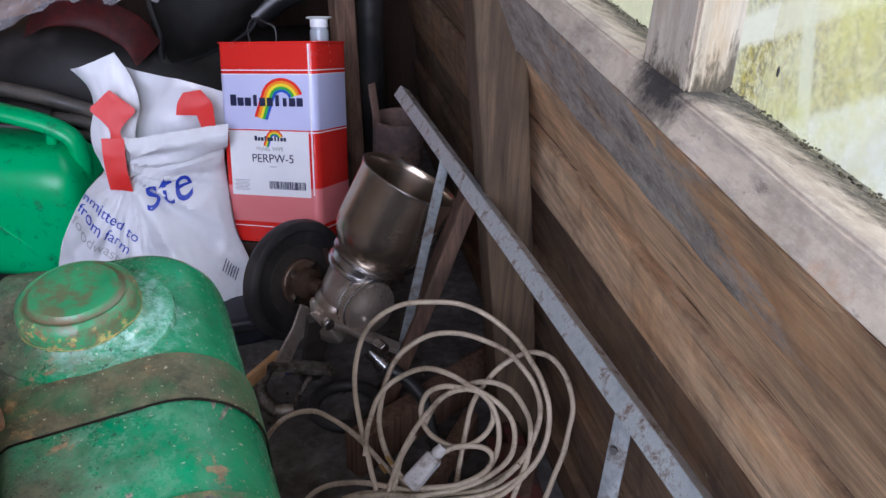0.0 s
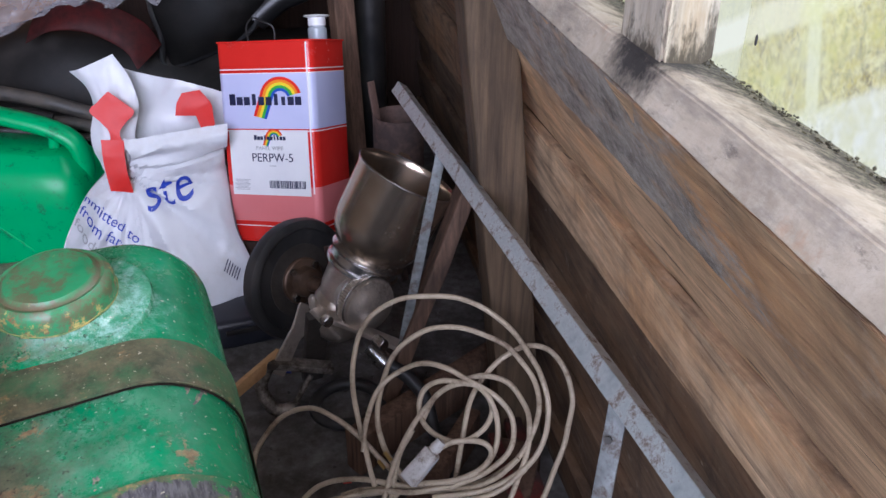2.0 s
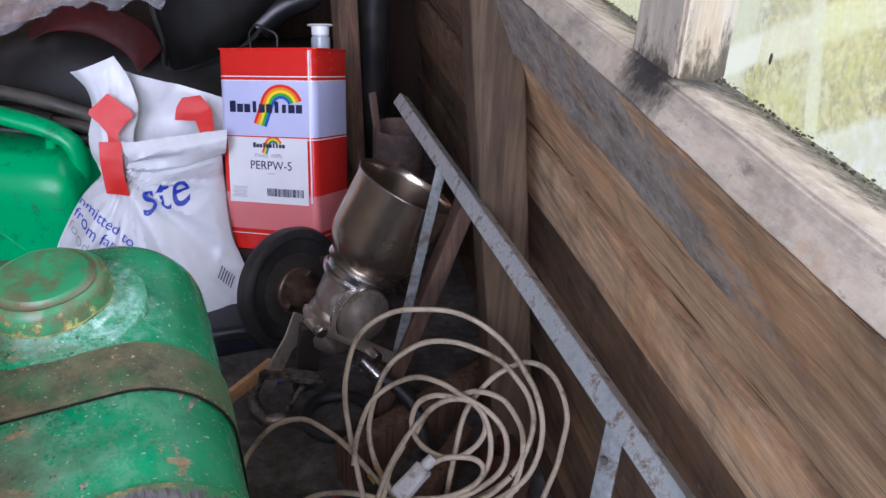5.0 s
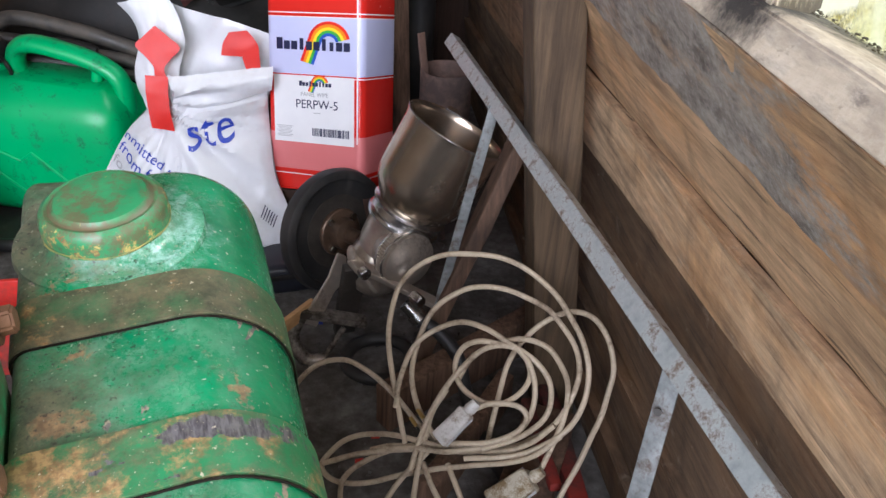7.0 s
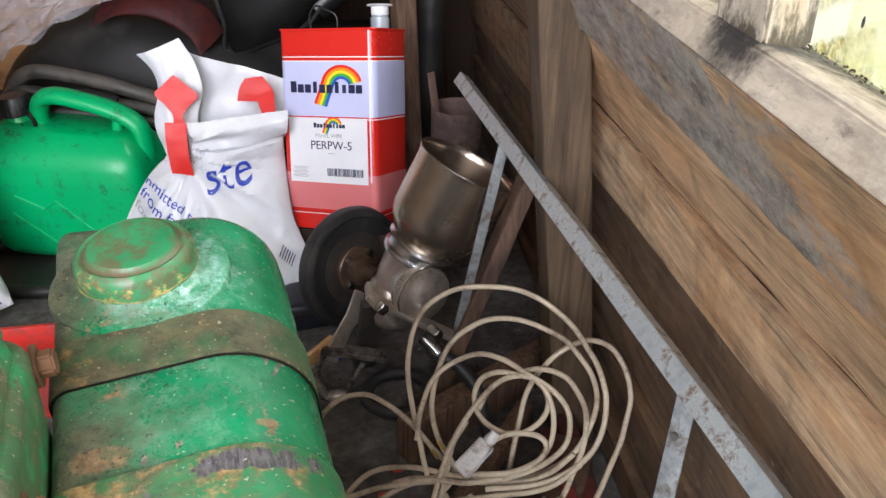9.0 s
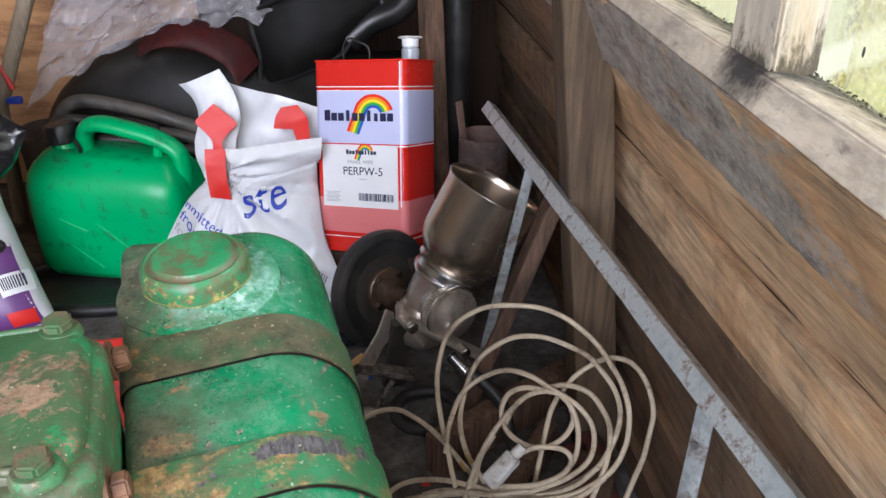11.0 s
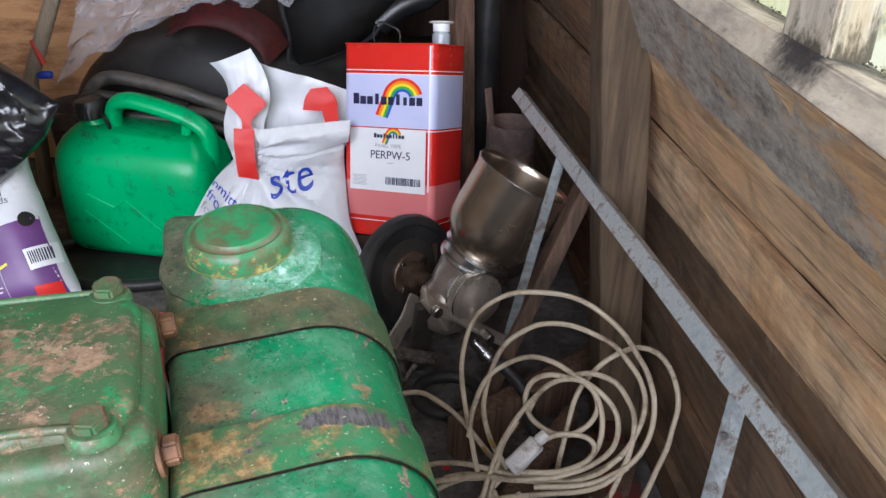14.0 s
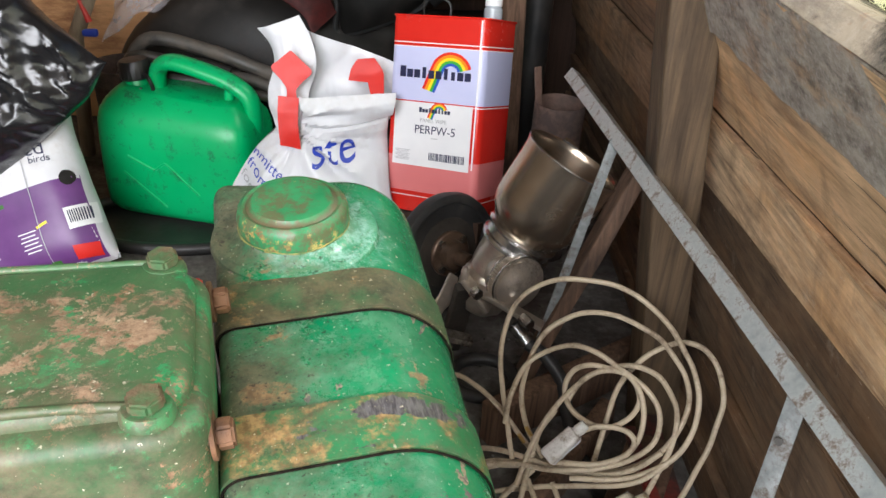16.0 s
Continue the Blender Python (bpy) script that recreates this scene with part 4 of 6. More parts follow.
# rocker cover beside the tank
CZ = 0.527
cover = part("rocker_cover", bmesh.new(), M_COVER, engine, "green cast cover with flaking paint and bare brown metal")


def rounded_plate(x0, x1, y0, y1, z0, z1, r, lip=0.0, seg=8):
    out = []
    for cx, cy, a0 in ((x1 - r, y1 - r, 0), (x0 + r, y1 - r, 90), (x0 + r, y0 + r, 180), (x1 - r, y0 + r, 270)):
        for i in range(seg + 1):
            a = radians(a0 + 90 * i / seg)
            out.append((cx + r * math.cos(a), cy + r * math.sin(a)))
    bm = bmesh.new()
    rings = []
    b = min(r * 0.6, (z1 - z0) * 0.5, 0.008)
    mx, my = (x0 + x1) / 2, (y0 + y1) / 2
    prof = [(0, z0)] + [(b * (1 - math.cos(radians(t))), z1 - b + b * math.sin(radians(t))) for t in (0, 22, 45, 67, 90)]
    for inset, z in prof:
        fx, fy = 1 - inset / ((x1 - x0) / 2), 1 - inset / ((y1 - y0) / 2)
        rings.append([bm.verts.new((mx + (x - mx) * fx, my + (y - my) * fy, z)) for x, y in out])
    n = len(out)
    for a, c in zip(rings, rings[1:]):
        for i in range(n):
            bm.faces.new((a[i], a[(i + 1) % n], c[(i + 1) % n], c[i]))
    bm.faces.new(rings[-1])
    bm.faces.new(rings[0][::-1])
    return bm


# in engine axes the cover's far right corner lies here
CX, CY = 0.0, -0.122
bm = joined(rounded_plate(-0.30, CX, CY - 0.128, CY, 0.30, CZ - 0.008, 0.022),
            rounded_plate(-0.296, CX - 0.006, CY - 0.116, CY - 0.006, CZ - 0.03, CZ, 0.02))
me = cover.data
bm.to_mesh(me)
bm.free()
me.polygons.foreach_set("use_smooth", [True] * len(me.polygons))
me.set_sharp_from_angle(angle=radians(40))
part("cover_ridge", tube([(-0.29, CY - 0.008, CZ + 0.001), (-0.16, CY - 0.007, CZ + 0.0005), (-0.024, CY - 0.0085, CZ - 0.0012)], 0.0021, 10), M_COVER, cover)
part("cover_lip", tube(smooth_path([(-0.29, CY - 0.113, CZ - 0.001), (-0.15, CY - 0.113, CZ - 0.0008), (-0.06, CY - 0.1135, CZ - 0.001), (-0.024, CY - 0.116, CZ - 0.002)]), 0.0022, 10), M_COVER, cover)
for bx, by in ((-0.021, -0.012), (-0.023, -0.118), (-0.2, -0.012), (-0.2, -0.118)):
    at = Matrix.Translation((CX + bx, CY + by + 0.0, CZ - 0.001))
    part("bolt_boss", moved(lathe([(0.0112, -0.004), (0.0108, -0.001), (0.0096, 0.0012), (0, 0.0014)], 24), at), M_COVER, cover)
    part("bolt", moved(hexagon(0.0082, 0.006), at @ Matrix.Translation((0, 0, 0.0014)) @ pose(0, 0, 0, 3, -4, 12)), M_BOLT, cover, "rusted green hexagon bolt head")
for y, z in ((CY - 0.010, CZ - 0.026), (CY - 0.106, CZ - 0.030)):
    m = Matrix.Translation((CX - 0.001, y, z)) @ pose(0, 0, 0, 0, 84, 0)
    part("washer", moved(lathe([(0, 0), (0.0108, 0), (0.0108, 0.002), (0, 0.0024)], 24), m), M_RUST, cover)
    part("flange_bolt", moved(hexagon(0.0075, 0.008), m @ Matrix.Translation((0, 0, 0.002))), M_RUST, cover, "rusty hexagon bolt")
bm = joined(rounded_plate(-0.27, 0.13, -0.44, -0.03, 0.0, 0.36, 0.03))
part("crankcase", bm, M_DARKGREASE, engine, "dark greasy engine casting")


# ---- the tin of panel wipe ----
TW, TD, TH = 0.166, 0.110, 0.306
tin = thing("tin", pose(0.1824, 1.5052, 0.1362, -14.8, -7.7, -28.4), "red and lavender rectangular solvent tin with white label, leaning back", "tin")


def tin_ring(z, grow=0.0, r=0.012, n=5):
    x0, x1, y0, y1 = -TW - grow, grow, -grow, TD + grow
    out = []
    for cx, cy, a0 in ((x1 - r, y1 - r, 0), (x0 + r, y1 - r, 90), (x0 + r, y0 + r, 180), (x1 - r, y0 + r, 270)):
        for i in range(n + 1):
            a = radians(a0 + 90 * i / n)
            out.append((cx + r * math.cos(a), cy + r * math.sin(a), z))
    return out


# heights of the printed bands, from the foot up
BANDS = [(0.0, 0), (0.004, 0), (0.024, 0), (0.0252, 2), (0.0265, 0), (0.032, 0), (0.033, 1), (0.088, 1), (0.172, 0), (0.1735, 2), (0.176, 0), (0.178, 3), (0.258, 3), (0.2595, 2), (0.264, 0), (0.2655, 2), (0.302, 0), (TH, 0)]
bm = bmesh.new()
rows = [[bm.verts.new(p) for p in tin_ring(z)] for z, _ in BANDS]
nn = len(rows[0])
for k in range(len(rows) - 1):
    for i in range(nn):
        f = bm.faces.new((rows[k][i], rows[k][(i + 1) % nn], rows[k + 1][(i + 1) % nn], rows[k + 1][i]))
        f.material_index = BANDS[k + 1][1]
bm.faces.new(rows[0][::-1])
part("body", bm, [M_TINRED, M_TINPINK, M_TINWHITE, M_TINBLUE], tin)
for z in (0.001, TH - 0.001):
    part("seam", tube(tin_ring(z, 0.0008), 0.0016, 6, True), M_TINRED, tin)
part("lid", moved(prism([(p[0], p[1]) for p in tin_ring(0, -0.003)], 0.0015), Matrix.Translation((0, 0, TH - 0.006))), M_TIN, tin, "bare tinplate top")
# thin white line up the front, close to its right edge
part("edge_line", box(0.0022, 0.0006, 0.225, 0, (-0.0095, 0.0003, 0.19)), M_TINWHITE, tin)
# spout with its flanged white cap
neck_at = Matrix.Translation((-0.026, 0.070, TH - 0.005))
spout = part("spout", moved(lathe([(0.0125, 0), (0.0125, 0.004), (0.0145, 0.005), (0.0145, 0.022), (0.0125, 0.024), (0.0125, 0.03)], 28), neck_at), M_SPOUT, tin, "translucent grey spout")
part("spout_cap", moved(lathe([(0.0128, 0.026), (0.0135, 0.027), (0.0135, 0.038), (0.018, 0.039), (0.0205, 0.0405), (0.018, 0.042), (0, 0.0415)], 28), neck_at), M_WHITEPRINT, spout, "white flanged plastic cap")
part("handle", joined(tube(smooth_path([(-0.14, 0.055, TH - 0.004), (-0.142, 0.054, TH + 0.022), (-0.13, 0.054, TH + 0.036), (-0.112, 0.054, TH + 0.03), (-0.095, 0.056, TH + 0.02), (-0.094, 0.057, TH - 0.004)]), 0.0016, 6)), M_BLACK, tin, "black wire handle")


def on_tin(name, bm, m, lift=0.0004, label=""):
    return part(name, moved(bm, Matrix.Translation((0, -lift, 0))), m, tin, label, smooth=False)


# the paper label
label = on_tin("paper_label", box(0.138, 0.0005, 0.1005, 0, (-0.0835, 0, 0.124)), M_LABEL, 0.0004, "white paper label")


def arcs(cx, cz, r0, step, leg, turn=0):
    """Five coloured arcs of a rainbow that ends in a slanted leg."""
    for k, m in enumerate(RAINBOW):
        ro, ri = r0 - k * step, r0 - (k + 1) * step
        bm = bmesh.new()
        prev = None
        pts = []
        for i in range(19):
            a = radians(15 + 150 * i / 18)
            pts.append((Vector((math.cos(a), 0, math.sin(a))), i))
        for d, i in pts:
            pair = (bm.verts.new((cx + d.x * ro * 1.12, 0, cz + d.z * ro)), bm.verts.new((cx + d.x * ri * 1.12, 0, cz + d.z * ri)))
            if prev:
                bm.faces.new((prev[0], pair[0], pair[1], prev[1]))
            prev = pair
        low = [bm.verts.new((p.co.x - leg * 0.42, 0, p.co.z - leg)) for p in prev]
        bm.faces.new((prev[0], low[0], low[1], prev[1]))
        on_tin("rainbow_band", bm, m, 0.0007 + 0.00005 * k)


arcs(-0.0565, 0.2215, 0.032, 0.0042, 0.034)
arcs(-0.0725, 0.1625, 0.0135, 0.0018, 0.0145)


def word_blocks(x0, x1, z, h, n, m):
    """A brand word as a row of plain blocks."""
    step = (x1 - x0) / n
    for i in range(n):
        hh = h * (1.35 if i in (0, 3, 6) else 1.0)
        w = step * (0.5 if i in (3, 6, 7) else 0.82)
        on_tin("word_block", box(w, 0.0003, hh, 0, (x0 + step * (i + 0.5), 0, z + hh / 2)), m, 0.0012)


word_blocks(-0.147, -0.020, 0.2115, 0.0125, 10, M_NAVY)
word_blocks(-0.108, -0.052, 0.159, 0.0055, 10, M_NAVY)
on_tin("writing", written("PANEL WIPE", 0.0086, (-0.0815, 0, 0.1465)), M_GREYPRINT, 0.0012)
on_tin("writing", written("PERPW-5", 0.0185, (-0.0775, 0, 0.1315)), M_NAVY, 0.0012)
on_tin("small_print", joined(*[box(0.028 - 0.004 * (i % 3), 0.0003, 0.0009, 0, (-0.134, 0, 0.0975 - 0.0022 * i)) for i in range(8)]), M_GREYPRINT, 0.0012)
on_tin("small_print", box(0.012, 0.0003, 0.0011, 0, (-0.0775, 0, 0.1195)), M_GREYPRINT, 0.0012)
bars, x = [], -0.085
while x < -0.0225:
    w = random.choice((0.0007, 0.0007, 0.0012, 0.0017))
    bars.append(box(w, 0.0003, 0.012, 0, (x, 0, 0.091)))
    x += w + random.choice((0.0006, 0.0009, 0.0013))
on_tin("barcode", joined(*bars), M_NAVY, 0.0012)

# a dark wooden block under the tin
tm = tin.matrix_world.copy()
tops = [tm @ Vector(p) for p in ((-TW - 0.01, -0.004, -0.0022), (0.012, -0.004, -0.0022), (0.012, TD + 0.01, -0.0022), (-TW - 0.01, TD + 0.01, -0.0022))]
bm = bmesh.new()
up = [bm.verts.new(p) for p in tops]
dn = [bm.verts.new((p.x, p.y, 0.0)) for p in tops]
bm.faces.new(up)
bm.faces.new(dn[::-1])
for i in range(4):
    bm.faces.new((dn[i], dn[(i + 1) % 4], up[(i + 1) % 4], up[i]))
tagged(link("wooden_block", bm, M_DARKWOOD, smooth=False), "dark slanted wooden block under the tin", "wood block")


# ---- the green fuel can ----
can = thing("fuel_can", pose(-0.478, 1.705, 0.004, 0, 0, -11) @ Matrix.Scale(1.07, 4), "bright green plastic fuel can with black screw cap", "fuel can")


def can_body():
    """Superellipse rings stacked up, drawn in at the shoulders, higher at the spout."""
    bm = bmesh.new()
    rows = []
    zs = [0.0, 0.006, 0.02, 0.05, 0.09, 0.13, 0.16, 0.18, 0.195, 0.205, 0.2105, 0.212]
    for z in zs:
        t = z / 0.212
        w = 0.255 + 0.012 * math.sin(math.pi * t)
        d = 0.15
        inset = 0.018 * (1 - min(1, z / 0.02)) ** 2 + 0.036 * max(0, (t - 0.74) / 0.26) ** 2.4
        a, b = w / 2 - inset * 0.8, d / 2 - inset
        row = []
        for i in range(56):
            an = 2 * math.pi * i / 56
            c, s = math.cos(an), math.sin(an)
            e = 0.33
            x = a * math.copysign(abs(c) ** e, c)
            y = b * math.copysign(abs(s) ** e, s)
            fall = 0.008 * max(0, (t - 0.6) / 0.4) * (x / 0.13 + 0.2)
            row.append(bm.verts.new((0.13 + x, 0.075 + y, z - max(-0.012, fall))))
        rows.append(row)
    for p, q in zip(rows, rows[1:]):
        for i in range(56):
            bm.faces.new((p[i], p[(i + 1) % 56], q[(i + 1) % 56], q[i]))
    bm.faces.new(rows[0][::-1])
    bm.faces.new(rows[-1])
    return bm


cb = part("body", can_body(), M_JUG, can)
ct = tree_of(cb)
HX = [(0.088, 0.075, 0.19), (0.086, 0.075, 0.225), (0.095, 0.075, 0.247), (0.12, 0.075, 0.255), (0.17, 0.075, 0.246), (0.215, 0.075, 0.232), (0.243, 0.075, 0.212), (0.25, 0.075, 0.18), (0.248, 0.075, 0.14)]
hb = tube(smooth_path(HX, 6), 0.0135, 14)
for v in hb.verts:
    v.co.y = 0.075 + (v.co.y - 0.075) * 1.4
part("handle", hb, M_JUG, can, "moulded green carrying handle")
part("handle_web", tube(smooth_path([(0.205, 0.075, 0.165), (0.208, 0.075, 0.195), (0.212, 0.075, 0.225)]), 0.009, 10), M_JUG, can)
# diagonal ribs of the front
for (xa, za), (xb, zb) in (((0.06, 0.115), (0.105, 0.095)), ((0.105, 0.095), (0.125, 0.11)), ((0.125, 0.11), (0.18, 0.06)), ((0.05, 0.085), (0.12, 0.03))):
    n = 12
    path = [(xa + (xb - xa) * i / n, -0.02, za + (zb - za) * i / n) for i in range(n + 1)]
    pts = []
    for p in path:
        h = ct.ray_cast(Vector((p[0], -0.3, p[2])), Vector((0, 1, 0)))[0]
        pts.append((p[0], (h.y if h else 0) + 0.001, p[2]))
    part("rib", tube(pts, 0.0026, 8), M_JUG, can)
part("neck", moved(lathe([(0.026, -0.02), (0.025, 0.004), (0.021, 0.01), (0.02, 0.022)], 28), Matrix.Translation((0.05, 0.075, 0.205)) @ pose(0, 0, 0, 0, -8, 0)), M_JUG, can)
capm = Matrix.Translation((0.05, 0.075, 0.222)) @ pose(0, 0, 0, 0, -8, 0)
prof = [(0.0245, 0), (0.026, 0.002), (0.025, 0.026), (0.0225, 0.030), (0, 0.031)]
cbm = lathe(prof, 48)
for v in cbm.verts:
    r = math.hypot(v.co.x, v.co.y)
    if r > 0.024 and v.co.z > 0.001:
        k = 1 + 0.02 * math.cos(24 * math.atan2(v.co.y, v.co.x))
        v.co.x *= k
        v.co.y *= k
jc = part("screw_cap", moved(cbm, capm), M_BLACK, can, "ribbed black screw cap")
part("tether", tube(smooth_path([(0.072, 0.06, 0.236), (0.084, 0.05, 0.232), (0.09, 0.05, 0.214), (0.08, 0.05, 0.206), (0.068, 0.048, 0.214)]), 0.003, 8), M_BLACK, jc)


# ---- the white carrier bag ----
bag = thing("carrier_bag", pose(-0.06, 1.60, 0.03), "crumpled white plastic carrier bag with red handles and blue writing", "bag")


def drape(rows, nx=70, steps=10, bulge=0.0, folds=0.0, knot=None, crumple=0.004, seed=0.0, thick=0.0):
    """Hanging film between a left and a right edge, creased in rays from the place where it is gathered."""
    left, right = smooth_path([r[0] for r in rows], steps), smooth_path([r[1] for r in rows], steps)
    bm = bmesh.new()
    grid = []
    for j, (a, b) in enumerate(zip(left, right)):
        row = []
        v = j / (len(left) - 1)
        for i in range(nx + 1):
            u = i / nx
            p = a.lerp(b, u)
            p.y -= bulge * math.sin(math.pi * u) ** 0.7 * (0.25 + 0.75 * math.sin(math.pi * min(1, 0.15 + 0.75 * v)))
            if knot:
                an = math.atan2(p.z - knot[1], p.x - knot[0])
                far = min(1.0, math.hypot(p.z - knot[1], p.x - knot[0]) / 0.1)
                w = noise.noise((an * 2.6, seed, 0.7 * far)) + 0.35 * abs(noise.noise((an * 6, seed + 5, far)))
                p.y -= folds * w * (0.45 + 0.55 * far)
            cr = 1 - abs(noise.noise(p * 19 + Vector((seed, 0, 0)))) * 2.2
            cr2 = 1 - abs(noise.noise(p * 44 + Vector((0, seed, 2)))) * 2.2
            p.y -= crumple * (cr + 0.4 * cr2)
            row.append(bm.verts.new(p))
        grid.append(row)
    for g, h in zip(grid, grid[1:]):
        for i in range(nx):
            bm.faces.new((g[i], g[i + 1], h[i + 1], h[i]))
    if thick:
        bmesh.ops.solidify(bm, geom=bm.faces[:], thickness=thick)
    return bm


SKIRT = [((-0.062, 0.006, 0.24), (0.1, 0.045, 0.255)), ((-0.074, -0.002, 0.208), (0.1, 0.035, 0.225)), ((-0.105, -0.012, 0.176), (0.1, 0.02, 0.18)), ((-0.134, -0.02, 0.132), (0.11, -0.03, 0.115)), ((-0.156, -0.03, 0.085), (0.132, -0.065, 0.06)), ((-0.165, -0.03, 0.02), (0.146, -0.08, 0.012)), ((-0.16, -0.02, -0.028), (0.12, -0.07, -0.026))]
BACK = [((a[0], a[1] + 0.01, a[2]), (b[0], b[1] + 0.01, b[2])) for a, b in SKIRT]
bb = part("body", joined(drape(SKIRT, bulge=0.045, folds=0.034, knot=(-0.035, 0.212), crumple=0.004, seed=2.0), drape(BACK, 30, 4, bulge=-0.07, crumple=0.006, seed=7.0)), M_BAG, bag)
bt = tree_of(bb)


# the back sheet, the torn corner that stands up, and the twisted band across
part("back_sheet", drape([((-0.04, 0.046, 0.352), (0.115, 0.056, 0.304)), ((-0.04, 0.044, 0.3), (0.115, 0.054, 0.27)), ((-0.045, 0.03, 0.2), (0.115, 0.045, 0.215))], 50, 8, folds=0.01, knot=(-0.03, 0.22), crumple=0.003, seed=4.0), M_BAG, bag)
part("corner_flap", drape([((-0.106, 0.034, 0.352), (-0.04, 0.026, 0.378)), ((-0.084, 0.026, 0.328), (-0.02, 0.014, 0.345)), ((-0.079, 0.02, 0.302), (-0.012, 0.012, 0.306)), ((-0.088, 0.012, 0.262), (-0.024, 0.004, 0.258)), ((-0.083, 0.002, 0.226), (-0.014, -0.008, 0.222)), ((-0.066, -0.008, 0.188), (-0.004, -0.022, 0.186))], 30, 8, bulge=0.012, folds=0.012, knot=(-0.03, 0.2), crumple=0.003, seed=1.0), M_BAG, bag)
part("twisted_band", drape([((-0.036, -0.028, 0.268), (0.112, 0.012, 0.272)), ((-0.026, -0.04, 0.247), (0.112, -0.004, 0.262)), ((-0.03, -0.03, 0.232), (0.11, -0.002, 0.247)), ((-0.034, -0.028, 0.206), (0.108, 0.01, 0.236))], 50, 6, folds=0.022, knot=(-0.045, 0.232), crumple=0.004, seed=8.0), M_BAG, bag)


def bag_print(name, bm, m, lift=0.0022):
    return part(name, laid_on(bm, bt, lift), m, bag, smooth=True)


part("handle_print", drape([((-0.05, -0.004, 0.332), (-0.048, -0.004, 0.332)), ((-0.066, -0.008, 0.318), (-0.03, -0.008, 0.317)), ((-0.078, -0.012, 0.306), (-0.016, -0.012, 0.303)), ((-0.063, -0.017, 0.29), (-0.03, -0.017, 0.288)), ((-0.054, -0.021, 0.278), (-0.039, -0.022, 0.276)), ((-0.054, -0.024, 0.262), (-0.036, -0.028, 0.262))], 10, 6, crumple=0.002, seed=3.0), M_RED, bag, "red handle reinforcement")
part("handle_print", drape([((-0.066, -0.028, 0.268), (-0.034, -0.03, 0.266)), ((-0.066, -0.038, 0.235), (-0.034, -0.044, 0.232)), ((-0.062, -0.046, 0.194), (-0.03, -0.05, 0.19))], 10, 6, crumple=0.002, seed=6.0), M_RED, bag, "red handle reinforcement")
part("handle_print", drape([((0.05, 0.018, 0.318), (0.076, 0.018, 0.321)), ((0.041, 0.014, 0.304), (0.09, 0.016, 0.302)), ((0.037, 0.01, 0.286), (0.092, 0.014, 0.282))], 14, 6, crumple=0.0015, seed=9.0), M_RED, bag, "red handle reinforcement")
part("handle_print", drape([((0.066, 0.01, 0.29), (0.092, 0.012, 0.286)), ((0.072, 0.006, 0.268), (0.093, 0.01, 0.262)), ((0.082, 0.004, 0.25), (0.09, 0.006, 0.248))], 8, 6, crumple=0.0015, seed=9.0), M_RED, bag, "red handle reinforcement")


def bag_words(text, size, at, turn, m=M_BLUE, squeeze=1.0):
    bm = written(text, size, (at[0], -0.1, at[1]), pose(0, 0, 0, 0, turn, 0), 0.0, squeeze)
    bmesh.ops.triangulate(bm, faces=bm.faces[:])
    bmesh.ops.subdivide_edges(bm, edges=bm.edges[:], cuts=1)
    return bag_print("writing", bm, m, 0.0016)


bag_words("ste", 0.068, (0.018, 0.186), -7, squeeze=0.85)
bag_words("mmitted to", 0.022, (-0.072, 0.148), 32)
bag_words("from farm", 0.022, (-0.082, 0.128), 32)
bag_words("foodwaste", 0.022, (-0.092, 0.108), 32, M_GREYPRINT)
bag_print("barcode", joined(*[sheet(0.0016, 0.016, 1, 4, (0.092 + 0.0034 * i, -0.1, 0.07 - 0.0035 * i), 25) for i in range(6)]), M_NAVY, 0.0018)


# ---- pump with the steel hopper cup ----
PA = Vector((0.45, 0.06, 0.89)).normalized()
pq = PA.to_track_quat("Z", "Y").to_matrix().to_4x4()
pump = thing("hopper_pump", Matrix.Translation((0.213, 1.335, 0.157)), "old tinned hand pump with stainless hopper cup", "pump")
cup = lathe([(0.046, 0.062), (0.050, 0.068), (0.059, 0.082), (0.0635, 0.094), (0.0645, 0.11), (0.0655, 0.172), (0.0668, 0.178), (0.0672, 0.181), (0.066, 0.183), (0.0645, 0.181), (0.0638, 0.172), (0.0625, 0.11), (0.0575, 0.086), (0.044, 0.066), (0.02, 0.066), (0, 0.066)], 64)
cp = part("cup", moved(cup, pq), M_STEEL, pump, "stained stainless steel hopper cup")
part("cup_rim", moved(tube([(0.0668 * math.cos(a), 0.0668 * math.sin(a), 0.1815) for a in [2 * math.pi * i / 56 for i in range(56)]], 0.0013, 8, True), pq), M_BRIGHT, cp, "bright rolled rim")
part("rim_lip", moved(prism([(0.062, -0.012), (0.08, -0.007), (0.083, 0.0), (0.08, 0.007), (0.062, 0.012)], 0.0018, 0.0005), pq @ pose(0, 0, 0.179, 0, -3, -12)), M_BRIGHT, cp)
ringp = [(0.0455, 0.036), (0.0505, 0.038), (0.0512, 0.041), (0.0505, 0.044), (0.0475, 0.046), (0.0475, 0.055), (0.0505, 0.057), (0.0515, 0.060), (0.050, 0.063), (0.046, 0.065)]
part("clamp_ring", moved(lathe(ringp, 56), pq), M_BRIGHT, pump, "bright clamp ring")
neck = lathe([(0.038, -0.012), (0.041, 0.0), (0.0415, 0.01), (0.043, 0.034), (0.0455, 0.038)], 48)
part("neck", moved(neck, pq), M_CAST, pump)
bodyb = lathe([(0, -0.075), (0.02, -0.072), (0.034, -0.058), (0.040, -0.04), (0.041, -0.022), (0.038, -0.012), (0.0, -0.010)], 40)
part("casting", moved(bodyb, pq @ pose(0.004, 0, 0, 0, 8, 0)), M_CAST, pump, "dull tinned casting")
